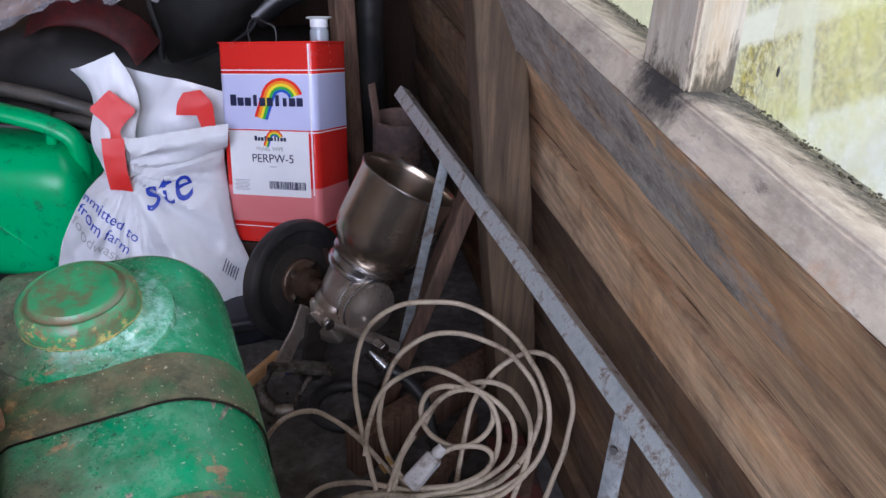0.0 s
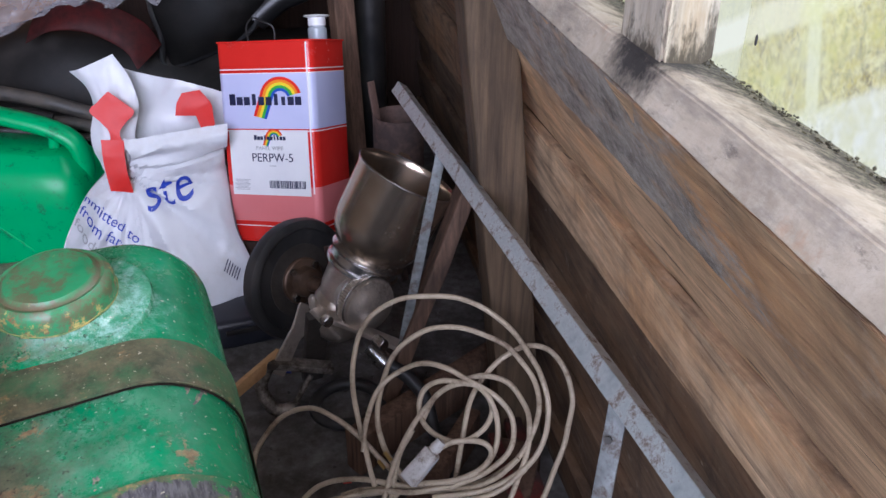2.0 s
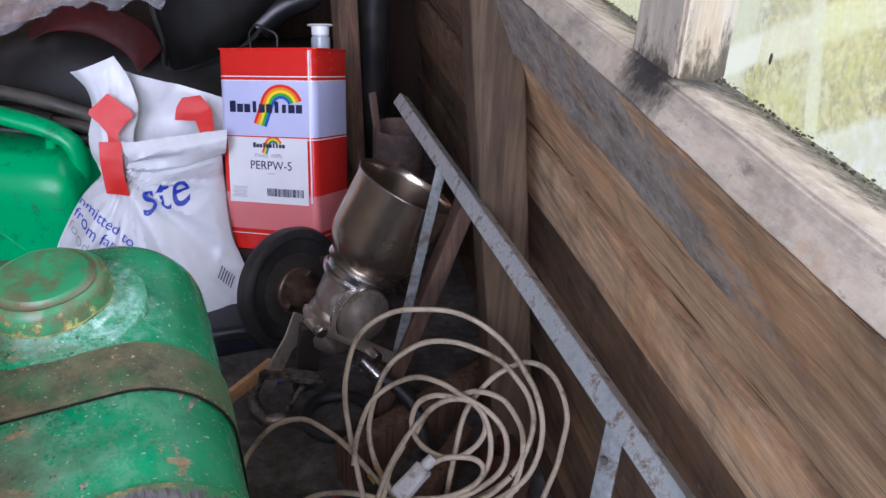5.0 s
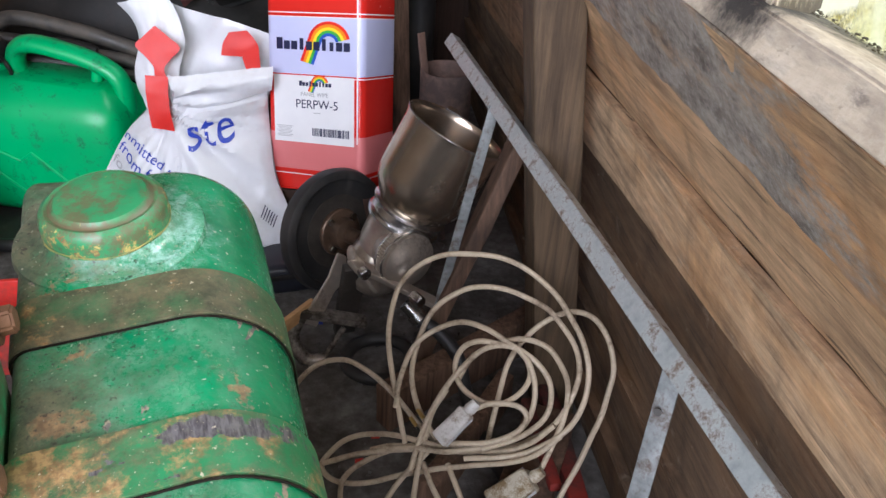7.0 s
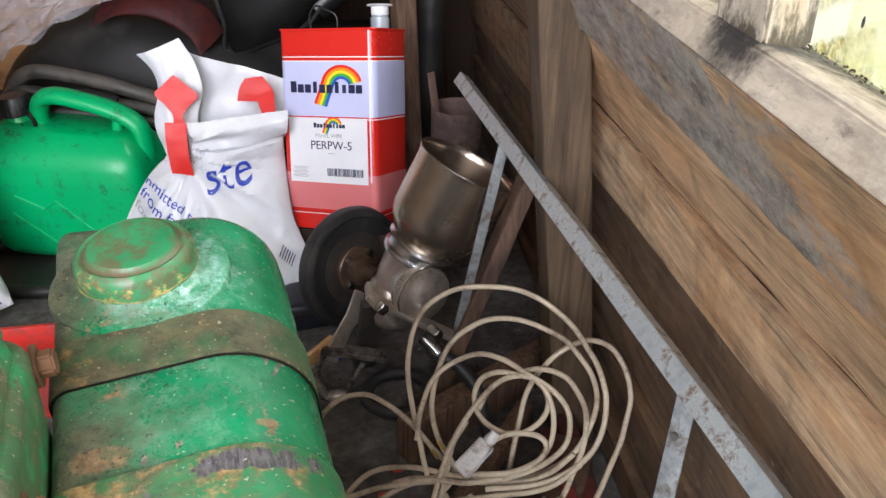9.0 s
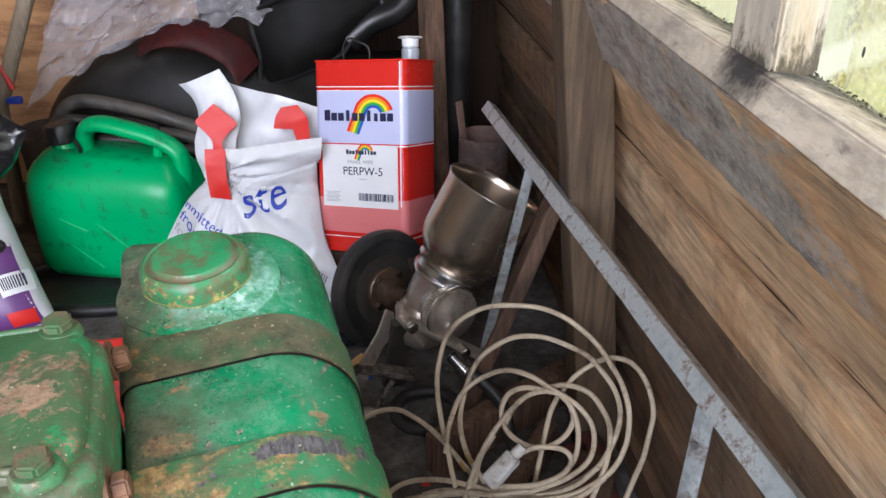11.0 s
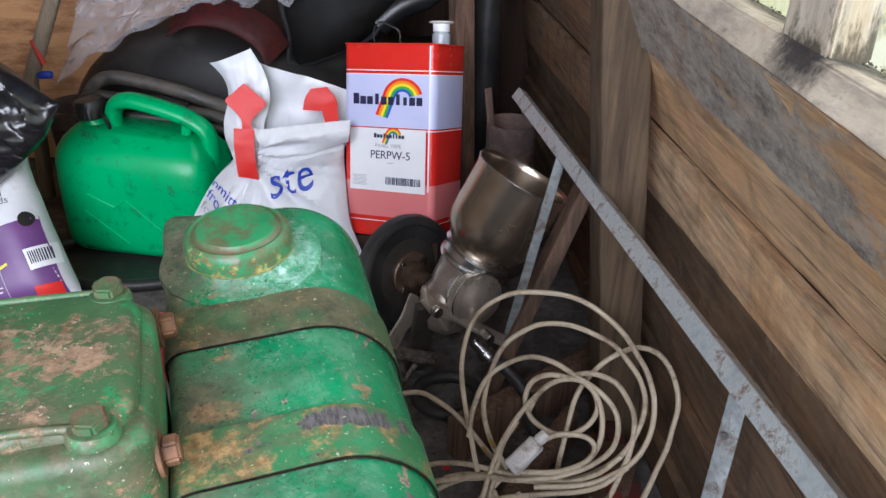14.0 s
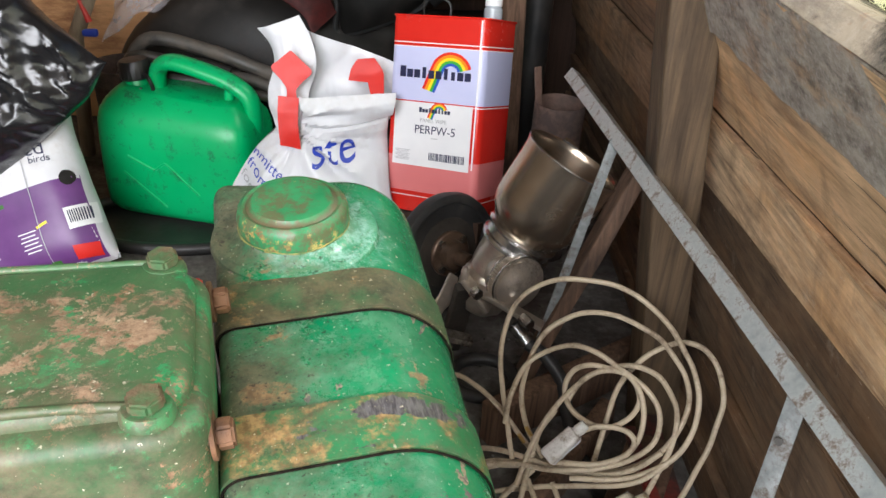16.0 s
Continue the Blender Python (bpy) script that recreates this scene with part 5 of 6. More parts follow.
ka = Vector((0.42, -0.74, 0.0)).normalized()
kq = Matrix.Translation((0.018, -0.045, 0.008)) @ ka.to_track_quat("Z", "Y").to_matrix().to_4x4()
kb = lathe([(0.030, -0.03), (0.0375, -0.012), (0.0385, -0.008), (0.0385, 0.004), (0.037, 0.006), (0.0375, 0.008), (0.0365, 0.012), (0.033, 0.013), (0.026, 0.018), (0.012, 0.023), (0, 0.024)], 120)
for v in kb.verts:
    if abs(v.co.z + 0.002) < 0.0075 and math.hypot(v.co.x, v.co.y) > 0.038:
        k = 1 + 0.022 * (1 if int(round(math.atan2(v.co.y, v.co.x) / (2 * math.pi) * 120)) % 2 else -1)
        v.co.x *= k
        v.co.y *= k
part("knurled_cap", moved(kb, kq), M_CAST, pump, "knurled round end cap")
for r, z in ((0.0392, -0.0085), (0.0392, 0.0055)):
    part("cap_bead", moved(tube([(r * math.cos(a), r * math.sin(a), z) for a in [2 * math.pi * i / 56 for i in range(56)]], 0.0014, 8, True), kq), M_BRIGHT, pump, "bright bead beside the knurling")
part("yoke", bar_between((-0.034, -0.055, 0.0), (0.055, -0.085, -0.035), 0.018, 0.008), M_CAST, pump)
part("yoke_screw", moved(hexagon(0.008, 0.02), Matrix.Translation((0.026, -0.088, -0.02)) @ ka.to_track_quat("Z", "Y").to_matrix().to_4x4()), M_BRIGHT, pump)
part("hinge_bolt", moved(hexagon(0.0085, 0.012), Matrix.Translation((-0.037, -0.062, 0.0)) @ ka.to_track_quat("Z", "Y").to_matrix().to_4x4()), M_BRIGHT, pump)
part("hinge_arm", joined(bar_between((-0.05, -0.05, 0.012), (-0.015, -0.064, -0.028), 0.02, 0.008), moved(lathe([(0.005, 0), (0.0055, 0.012), (0.003, 0.018), (0, 0.019)], 14), Matrix.Translation((-0.05, -0.052, 0.012)))), M_CAST, pump)
leg = prism([(-0.012, 0), (0.012, 0.0), (0.012, 0.055), (0.02, 0.075), (0.004, 0.105), (-0.010, 0.105), (-0.006, 0.07)], 0.006, 0.0012)
part("bracket_leg", moved(leg, Matrix.Translation((-0.108, -0.03, -0.105)) @ pose(0, 0, 0, 78, 32, 14)), M_CAST, pump, "flat cast bracket leg")
part("leg", bar_between((-0.045, -0.035, -0.01), (-0.06, 0.02, -0.157), 0.03, 0.014), M_DARKGREASE, pump)
clamp = joined(bar_between((-0.118, -0.03, -0.085), (-0.03, -0.02, -0.112), 0.022, 0.01), tube(smooth_path([(-0.115, -0.03, -0.09), (-0.128, -0.04, -0.12), (-0.112, -0.05, -0.15), (-0.085, -0.05, -0.152)]), 0.009, 10), tube([(-0.085, -0.045, -0.15), (-0.06, -0.035, -0.11)], 0.004, 8))
part("foot_clamp", clamp, M_CLAMP, pump, "greasy table clamp foot")
part("outlet", moved(lathe([(0.009, 0), (0.009, 0.018), (0.0125, 0.018), (0.0125, 0.028), (0.008, 0.029), (0.008, 0.05)], 18), Matrix.Translation((0.018, -0.078, -0.04)) @ Vector((0.75, -0.35, -0.75)).to_track_quat("Z", "Y").to_matrix().to_4x4()), M_BRIGHT, pump)
part("wing_nut", moved(hexagon(0.010, 0.010), Matrix.Translation((0.042, -0.085, -0.07)) @ pose(0, 0, 0, 20, 50, 0)), M_BRIGHT, pump)

# black hose from the pump
hs = smooth_path([(0.25, 1.245, 0.098), (0.275, 1.235, 0.085), (0.298, 1.215, 0.06), (0.306, 1.18, 0.03), (0.318, 1.12, 0.014), (0.34, 1.05, 0.011)])
tagged(link("black_hose", tube(hs, 0.009, 12), M_RUBBER), "short black rubber hose on the floor", "hose")
rp = [(0.200 + 0.045 * math.cos(a), 1.275 + 0.038 * math.sin(a), 0.012 + 0.004 * math.sin(a)) for a in [2 * math.pi * i / 40 for i in range(40)]]
tagged(link("rubber_ring", tube(rp, 0.009, 10, True), M_RUBBER), "black rubber ring lying on the floor", "ring")

# ---- black wheel with brown hub ----
WA = Vector((0.62, -0.76, 0.18)).normalized()
wm = Matrix.Translation((0.142, 1.468, 0.1)) @ WA.to_track_quat("Z", "Y").to_matrix().to_4x4()
wheel = thing("pulley_wheel", wm, "black rubber-tyred wheel with an oily brown hub", "wheel")
part("tyre", lathe([(0.052, -0.012), (0.082, -0.014), (0.092, -0.010), (0.0945, 0), (0.092, 0.010), (0.086, 0.013), (0.080, 0.0125), (0.077, 0.009), (0.070, 0.008), (0.05, 0.006)], 72, True), M_RUBBER, wheel)
part("plate", lathe([(0.056, -0.006), (0.056, 0.0075), (0.035, 0.0085), (0, 0.0085)], 48), M_DARKGREASE, wheel)
hub = part("hub", lathe([(0.036, 0.007), (0.036, 0.013), (0.034, 0.015), (0.024, 0.016), (0.022, 0.03), (0.012, 0.034), (0.011, 0.06), (0, 0.06)], 40), M_HUB, wheel, "oily brown hub flange")
for i in range(4):
    a = radians(40 + 90 * i)
    part("hub_bolt", moved(hexagon(0.006, 0.006, 0.0006), Matrix.Translation((0.029 * math.cos(a), 0.029 * math.sin(a), 0.0145))), M_BRIGHT, hub)

# ---- galvanised angle iron with flat legs ----
A, B = Vector((0.307, 1.49, 0.391)), Vector((0.393, 0.834, 0.376))
B = A + (B - A) * 1.28
rack = thing("angle_iron", Matrix.Translation((0, 0, 0)), "galvanised steel angle frame leaning along the wall", "angle iron")
d = (B - A).normalized()
side = d.cross(Vector((0.55, 0.1, 0.83))).normalized()
upv = side.cross(d).normalized()
m = Matrix((side, upv, d)).transposed().to_4x4()
m.translation = A
LN = (B - A).length
ang = prism([(-0.0065, 0.0), (0.009, 0.0), (0.009, -0.017), (0.0065, -0.017), (0.0065, -0.0025), (-0.0065, -0.0025)], LN, 0.0006)
bmesh.ops.subdivide_edges(ang, edges=[e for e in ang.edges if e.calc_length() > 0.5], cuts=50)
part("angle", rough_up(moved(ang, m), 0.00035, 22), M_ZINC, rack, "speckled galvanised angle bar")


def flat_leg(a, b, w, twist=10):
    a, b = Vector(a), Vector(b)
    ob = part("flat_leg", bar_between(a, b, w, 0.003, 0.0006, twist), M_DULLZINC, rack, "flat galvanised leg")
    return ob


flat_leg((0.405, 0.866, 0.338), (0.352, 0.78, 0.0), 0.0165)
flat_leg((0.3255, 1.272, 0.38), (0.262, 1.29, 0.0), 0.0125, 75)
part("hole", moved(lathe([(0, 0), (0.0032, 0), (0.0032, 0.001), (0, 0.001)], 16), Matrix.Translation((0.394, 0.853, 0.303)) @ (Vector((-0.5, -0.75, 0.4))).to_track_quat("Z", "Y").to_matrix().to_4x4()), M_DARKGREASE, rack)

tagged(link("wooden_stake", rough_up(cut_up(bar_between((0.372, 1.3, 0.345), (0.255, 1.285, 0.008), 0.036, 0.02, 0.002, 8), 4), 0.002, 30), M_STAKE), "dark brown split stake leaning beside the pump", "stake")


# ---- coil of white cable ----
CP = Vector((0.275, 1.050, 0.100))
CU, CV = Vector((0.9331, -0.2619, 0.2465)), Vector((0.0, 0.6854, 0.7282))
CN = CU.cross(CV)
cable = thing("cable_coil", Matrix(), "loose coil of dirty white mains cable with plug", "cable")


def strand(lift, way):
    """One length of the cable through a few places on the coil's slanting plane."""
    pts = []
    for i, (u, v) in enumerate(way):
        w = lift + 0.007 * math.sin(1.3 * i + 40 * lift)
        p = CP + CU * u + CV * v + CN * w
        pts.append(Vector((p.x, p.y, max(p.z, 0.006))))
    fine = smooth_path(pts, 9)
    for p in fine:
        p += noise.noise_vector(p * 30 + Vector((lift * 90, 0, 0))) * 0.0012
    part("strand", tube(fine, 0.0031, 10), M_CABLE, cable)


strand(0.012, [(-0.055, -0.014), (-0.062, 0.03), (-0.072, 0.088), (-0.07, 0.134), (-0.053, 0.167), (-0.02, 0.185), (0.02, 0.187), (0.065, 0.178), (0.101, 0.153), (0.127, 0.118), (0.143, 0.08), (0.146, 0.052), (0.136, 0.019), (0.113, -0.009), (0.071, -0.028), (0.01, -0.032)])
strand(0.004, [(-0.022, -0.011), (-0.042, 0.025), (-0.048, 0.063), (-0.04, 0.101), (-0.022, 0.131), (0.011, 0.148), (0.044, 0.15), (0.078, 0.14), (0.109, 0.118), (0.13, 0.085), (0.135, 0.055), (0.124, 0.023), (0.095, -0.007), (0.046, -0.024), (-0.017, -0.024), (-0.069, -0.017), (-0.096, -0.021)])
strand(-0.004, [(0.032, -0.016), (0.043, 0.018), (0.058, 0.065), (0.078, 0.094), (0.104, 0.113), (0.13, 0.119), (0.154, 0.11), (0.167, 0.085), (0.169, 0.054), (0.158, 0.019), (0.142, -0.015), (0.122, -0.049), (0.103, -0.08), (0.083, -0.119)])
strand(0.016, [(-0.064, 0.024), (-0.057, 0.055), (-0.046, 0.084), (-0.023, 0.105), (0.006, 0.113), (0.037, 0.105), (0.064, 0.087), (0.093, 0.064), (0.105, 0.036), (0.097, 0.008), (0.069, -0.012), (0.03, -0.022)])
strand(0.008, [(0.004, 0.05), (0.024, 0.075), (0.049, 0.087), (0.077, 0.092), (0.104, 0.08), (0.12, 0.054), (0.123, 0.031), (0.116, 0.007), (0.101, -0.023), (0.082, -0.055)])
strand(0.018, [(0.06, 0.085), (0.035, 0.09), (0.012, 0.084), (0.002, 0.065), (0.009, 0.044), (0.03, 0.028), (0.054, 0.024), (0.075, 0.035), (0.084, 0.055), (0.076, 0.077), (0.054, 0.085), (0.029, 0.077), (0.0, 0.053), (-0.025, 0.019), (-0.039, -0.014), (-0.047, -0.043)])
strand(0.014, [(0.069, 0.084), (0.085, 0.064), (0.089, 0.036), (0.078, 0.006), (0.054, -0.014), (0.004, -0.024), (-0.04, -0.02), (-0.079, -0.019)])
strand(0.024, [(0.021, 0.018), (0.044, 0.024), (0.071, 0.02), (0.078, 0.008), (0.066, -0.007), (0.037, -0.016), (-0.003, -0.015)])
strand(-0.012, [(-0.2, -0.07), (-0.21, -0.02), (-0.206, 0.031), (-0.19, 0.059), (-0.17, 0.076), (-0.138, 0.08), (-0.107, 0.068), (-0.078, 0.043), (-0.052, 0.009), (-0.027, -0.016), (0.008, -0.026)])
strand(0.006, [(-0.007, -0.023), (-0.044, -0.011), (-0.086, -0.004), (-0.126, -0.009), (-0.15, -0.026), (-0.154, -0.04), (-0.137, -0.053), (-0.104, -0.056), (-0.058, -0.048), (-0.008, -0.041), (0.042, -0.038), (0.081, -0.031), (0.112, -0.012)])
strand(0.01, [(-0.151, -0.035), (-0.108, -0.025), (-0.056, -0.021), (-0.006, -0.023), (0.043, -0.026), (0.08, -0.018), (0.107, -0.0)])
strand(0.012, [(-0.132, -0.081), (-0.125, -0.051), (-0.098, -0.031), (-0.062, -0.019), (-0.024, -0.017), (0.019, -0.023)])
strand(0.014, [(-0.048, -0.082), (-0.041, -0.05), (-0.036, -0.021), (-0.027, 0.015), (-0.008, 0.041)])
strand(0.002, [(-0.087, -0.083), (-0.063, -0.053), (-0.033, -0.024)])
strand(0.0, [(-0.041, -0.036), (-0.029, -0.06), (-0.017, -0.084)])
strand(0.0, [(-0.012, -0.038), (-0.001, -0.061), (0.007, -0.09)])


def plug(a, b, w, h, m, lbl):
    a, b = Vector(a), Vector(b)
    q = (b - a).to_track_quat("Z", "Y").to_matrix().to_4x4()
    bm = box(w, h, (b - a).length, 0.004, seg=3)
    for v in bm.verts:
        if v.co.z > 0.005:
            v.co.x *= 0.86
    mm = Matrix.Translation((a + b) / 2) @ q @ pose(0, 0, 0, 0, 0, 25)
    ob = part("plug", moved(bm, mm), m, cable, lbl)
    L = (b - a).length
    part("groove", moved(box(w * 1.02, 0.001, L * 0.9, 0, (0, 0, 0)), mm), M_GREYPRINT, ob)
    part("cord_grip", moved(lathe([(0.006, 0), (0.007, 0.004), (0.0055, 0.014), (0, 0.014)], 14), mm @ Matrix.Translation((0, 0, L / 2))), m, ob)
    return ob


pp = plug(CP + CU * -0.013 + CV * -0.012 + CN * 0.03, CP + CU * 0.019 + CV * 0.017 + CN * 0.032, 0.021, 0.017, M_PLUG, "white moulded plug")
plug(CP + CU * 0.036 + CV * -0.08 + CN * 0.006, CP + CU * 0.08 + CV * -0.053 + CN * 0.012, 0.03, 0.022, M_OLDPLUG, "scuffed yellowed plug")
for s in (-0.004, 0.004):
    c0 = CP + CU * (-0.04 + s) + CV * (0.012 + s) + CN * 0.02
    part("plug_pin", box(0.004, 0.012, 0.0025, 0.0004, c0, turn=pose(0, 0, 0, 30, 0, 40)), simple("brass", (0.4, 0.28, 0.1), (0.5, 0.36, 0.15), 60, 0.3, 0.9), pp)

# ---- floor clutter ----
for i, (a, b, w, h) in enumerate((((0.20, 1.16, 0.014), (0.42, 1.32, 0.016), 0.09, 0.028), ((0.24, 1.02, 0.012), (0.36, 1.2, 0.012), 0.07, 0.022), ((0.30, 0.9, 0.03), (0.40, 1.12, 0.035), 0.05, 0.06))):
    tagged(link("timber_offcut", rough_up(cut_up(bar_between(a, b, h, w, 0.002), 3), 0.0015, 30, i), M_STAKE), "dark grimy timber offcut on the floor", "timber", "offcuts on the floor")
tagged(link("red_bar", bar_between((0.405, 1.17, 0.045), (0.40, 0.98, 0.05), 0.022, 0.016, 0.003), M_DARKRED), "dark red painted bar beside the wall", "bar")
tagged(link("red_bar", bar_between((0.37, 1.13, 0.062), (0.375, 0.99, 0.066), 0.014, 0.012, 0.003), M_DARKRED), "dark red painted bar on the timber", "bar")
tagged(link("lath", bar_between((0.04, 1.238, 0.064), (0.112, 1.32, 0.072), 0.007, 0.02, 0.001), M_LATH), "short orange-brown wooden lath propped on the clamp", "lath")
tool = thing("power_tool_case", pose(0.05, 1.485, 0.0, 0, 0, 12), "dark blue-black plastic tool case on the floor", "tool case")
part("body", box(0.12, 0.09, 0.05, 0.012, (0, 0, 0.0255), 3), simple("blue_black_plastic", (0.01, 0.011, 0.016), (0.018, 0.02, 0.028), 20, 0.4, bump=0.1), tool)
part("catch", box(0.07, 0.004, 0.008, 0.001, (0.005, -0.046, 0.034)), M_DUSTBLACK, tool)
bm = bmesh.new()
for i in range(420):
    x, y = random.uniform(-0.05, 0.4), random.uniform(1.0, 1.6)
    s = random.uniform(0.0007, 0.0024)
    bmesh.ops.create_icosphere(bm, subdivisions=1, radius=s, matrix=Matrix.Translation((x, y, s * 0.5)) @ pose(0, 0, 0, random.uniform(0, 90), random.uniform(0, 90), 0) @ Matrix.Diagonal((1.6, 1, 0.7, 1)))
tagged(link("floor_grit", bm, M_CONCRETE), "grit and crumbs strewn on the floor", "grit", kind="stuff")
for p, mt, lb in (((0.118, 1.372, 0.002), M_BLUE, "blue"), ((0.17, 1.1, 0.002), M_REDTOOL, "red"), ((0.19, 1.14, 0.002), M_REDTOOL, "red")):
    tagged(link("plastic_chip", rough_up(box(0.01, 0.006, 0.003, 0.0006, p), 0.001, 200), mt), f"small {lb} plastic chip on the floor", "chip", "chips on the floor")
tray = thing("red_tool_tray", pose(-0.31, 1.325, 0.0, 0, 0, 5), "red painted steel tool tray behind the engine", "tray")
for sx, sy, x, y in ((0.2, 0.008, 0, -0.05), (0.2, 0.008, 0, 0.05), (0.008, 0.1, 0.1, 0), (0.008, 0.1, -0.1, 0)):
    part("tray_side", box(sx, sy, 0.08, 0.002, (x, y, 0.04)), M_REDTOOL, tray)
part("tray_floor", box(0.19, 0.092, 0.006, 0, (0, 0, 0.003)), M_REDTOOL, tray)

tp = [(-0.345 + 0.175 * math.cos(a), 1.665 + 0.095 * math.sin(a), 0.014) for a in [2 * math.pi * i / 60 for i in range(60)]]
drip = thing("drip_tray", Matrix(), "black rubber drip tray under the fuel can", "tray")
part("tray_rim", tube(tp, 0.011, 10, True), M_RUBBER, drip)
part("tray_base", moved(lathe([(0, 0), (0.172, 0), (0.172, 0.0015), (0, 0.0015)], 48), Matrix.Translation((-0.345, 1.665, 0.0005)) @ Matrix.Diagonal((1, 0.54, 1, 1))), M_RUBBER, drip)

# ---- seed sack and black refuse bag ----
sack = thing("seed_sack", pose(-0.55, 1.548, 0.128, -32, -22, 8), "white and purple printed bird seed sack", "sack")


def pillow(w, h, d, n=40):
    bm = bmesh.new()
    sides = []
    for s in (-1, 1):
        g = []
        for j in range(n + 1):
            row = []
            for i in range(n + 1):
                u, v = 2 * i / n - 1, 2 * j / n - 1
                t = ((1 - u ** 4) * (1 - v ** 6)) ** 0.6
                p = Vector((u * w / 2 * (1 - 0.04 * (1 - v * v)), s * d / 2 * t, v * h / 2))
                if t > 0.01:
                    p += noise.noise_vector(p * 16 + Vector((s, 0, 0))) * 0.004
                row.append(bm.verts.new(p))
            g.append(row)
        for j in range(n):
            for i in range(n):
                bm.faces.new((g[j][i], g[j][i + 1], g[j + 1][i + 1], g[j + 1][i]))
        sides.append(g)
    bmesh.ops.remove_doubles(bm, verts=bm.verts, dist=0.0005)
    return bm


SW, SH = 0.26, 0.33
sb = part("body", pillow(SW, SH, 0.12), M_SACK, sack)
stree = tree_of(sb)


def sack_print(name, bm, m, lift=0.0012):
    return part(name, laid_on(bm, stree, lift), m, sack)


sack_print("purple_band", sheet(SW * 0.92, 0.134, 34, 18, (0, -0.2, -0.092)), M_PURPLE, 0.001)
sack_print("lime_strip", sheet(0.08, 0.006, 12, 2, (-0.03, -0.2, -0.04)), M_LIME, 0.002)
def sack_words(text, size, x, z, turn, m):
    bm = written(text, size, (x, -0.2, z), pose(0, 0, 0, 0, turn, 0), 0.0)
    return sack_print("writing", bm, m, 0.0018)
sack_words("seed", 0.03, 0.066, 0.03, 6, M_NAVY)
sack_words("birds", 0.015, 0.082, 0.012, 6, M_NAVY)
sack_print("oval_print", moved(lathe([(0, 0), (0.011, 0)], 24), Matrix.Translation((0.108, -0.2, -0.026)) @ pose(0, 0, 0, 90, 0, 0) @ Matrix.Diagonal((0.8, 1.1, 1, 1))), M_DUSTBLACK, 0.0018)
sack_print("small_print", joined(*[sheet(0.04 - 0.005 * (i % 3), 0.002, 6, 1, (-0.04, -0.2, -0.052 - 0.0075 * i)) for i in range(9)]), M_WHITEPRINT, 0.0018)
sack_print("small_print", joined(*[sheet(0.028 - 0.006 * (i % 2), 0.0016, 6, 1, (0.03, -0.2, -0.09 - 0.006 * i)) for i in range(6)]), M_WHITEPRINT, 0.0018)
sack_print("bird_mark", joined(sheet(0.018, 0.004, 6, 2, (0.055, -0.2, -0.085), -15)), RAINBOW[2], 0.002)
sack_print("red_print", sheet(0.034, 0.022, 8, 5, (0.1, -0.2, -0.142), 8), M_RED, 0.0018)
sack_print("green_print", sheet(0.014, 0.014, 4, 4, (0.05, -0.2, -0.15), 4), M_LIME, 0.0018)
sack_print("fold_line", sheet(0.0012, 0.2, 1, 20, (0.052, -0.2, -0.06), 4), M_GREYPRINT, 0.0022)
sack_print("barcode_field", sheet(0.034, 0.034, 8, 8, (0.108, -0.2, -0.088)), M_WHITEPRINT, 0.0018)
sack_print("barcode", joined(*[sheet(0.0014, 0.02, 1, 3, (0.096 + 0.0027 * i, -0.2, -0.086)) for i in range(10)]), M_NAVY, 0.0026)


def crumpled(rx, ry, rz, seed, amount, fine):
    bm = bmesh.new()
    bmesh.ops.create_icosphere(bm, subdivisions=6, radius=1)
    for v in bm.verts:
        n = v.co.normalized()
        p = Vector((n.x * rx, n.y * ry, n.z * rz))
        k = 0.0
        for s, a in ((7, 1.0), (15, 0.6), (34, 0.3)):
            k += a * (abs(noise.noise(p * s + Vector((seed, s, 0)))) - 0.25)
        p += n * amount * k + noise.noise_vector(p * 45) * fine
        v.co = p
    return bm


rb = pillow(0.44, 0.30, 0.11, 130)
for v in rb.verts:
    p = v.co.copy()
    k = 0.0
    for f, amp in ((5, 1.0), (12, 0.55), (26, 0.3), (55, 0.14)):
        k += amp * (0.3 - abs(noise.noise(Vector((p.x * f * 1.4, p.y * f, p.z * f * 0.6 + f)))))
    edge = min(1.0, abs(p.y) / 0.02)
    v.co.y += math.copysign(1, p.y) * 0.05 * k * edge
    v.co += noise.noise_vector(p * 14) * 0.012
bmesh.ops.recalc_face_normals(rb, faces=rb.faces)
refuse = thing("refuse_bag", pose(-0.625, 1.555, 0.275, -14, -47, 6), "crumpled glossy black refuse bag lying over the sack", "refuse bag")
part("film", rb, M_BINBAG, refuse)

# ---- the heap behind ----
tub = thing("rusty_tin", pose(0.318, 1.655, 0, 0, 0, 0), "rusty brown open tin behind the pump", "tin")
part("tin_wall", lathe([(0.0, 0.002), (0.040, 0.002), (0.042, 0.285), (0.0405, 0.285), (0.039, 0.006), (0, 0.006)], 32), M_TUB, tub)
tagged(link("steel_strip", bar_between((0.275, 1.66, 0.34), (0.32, 1.6, 0.0), 0.014, 0.003, 0.0006), M_TUB), "rusty steel strip leaning by the tin", "strip")
tagged(link("clay_pot", moved(lathe([(0, 0), (0.05, 0.0), (0.06, 0.2), (0.064, 0.205), (0.064, 0.235), (0.058, 0.235), (0.055, 0.2), (0.046, 0.01), (0, 0.01)], 36), Matrix.Translation((-0.46, 1.86, 0))), M_TUB), "brown pot behind the green fuel can", "pot")
pipe = thing("black_pipe", pose(0.30, 1.96, 0.0), "black plastic pipe standing in the corner", "pipe")
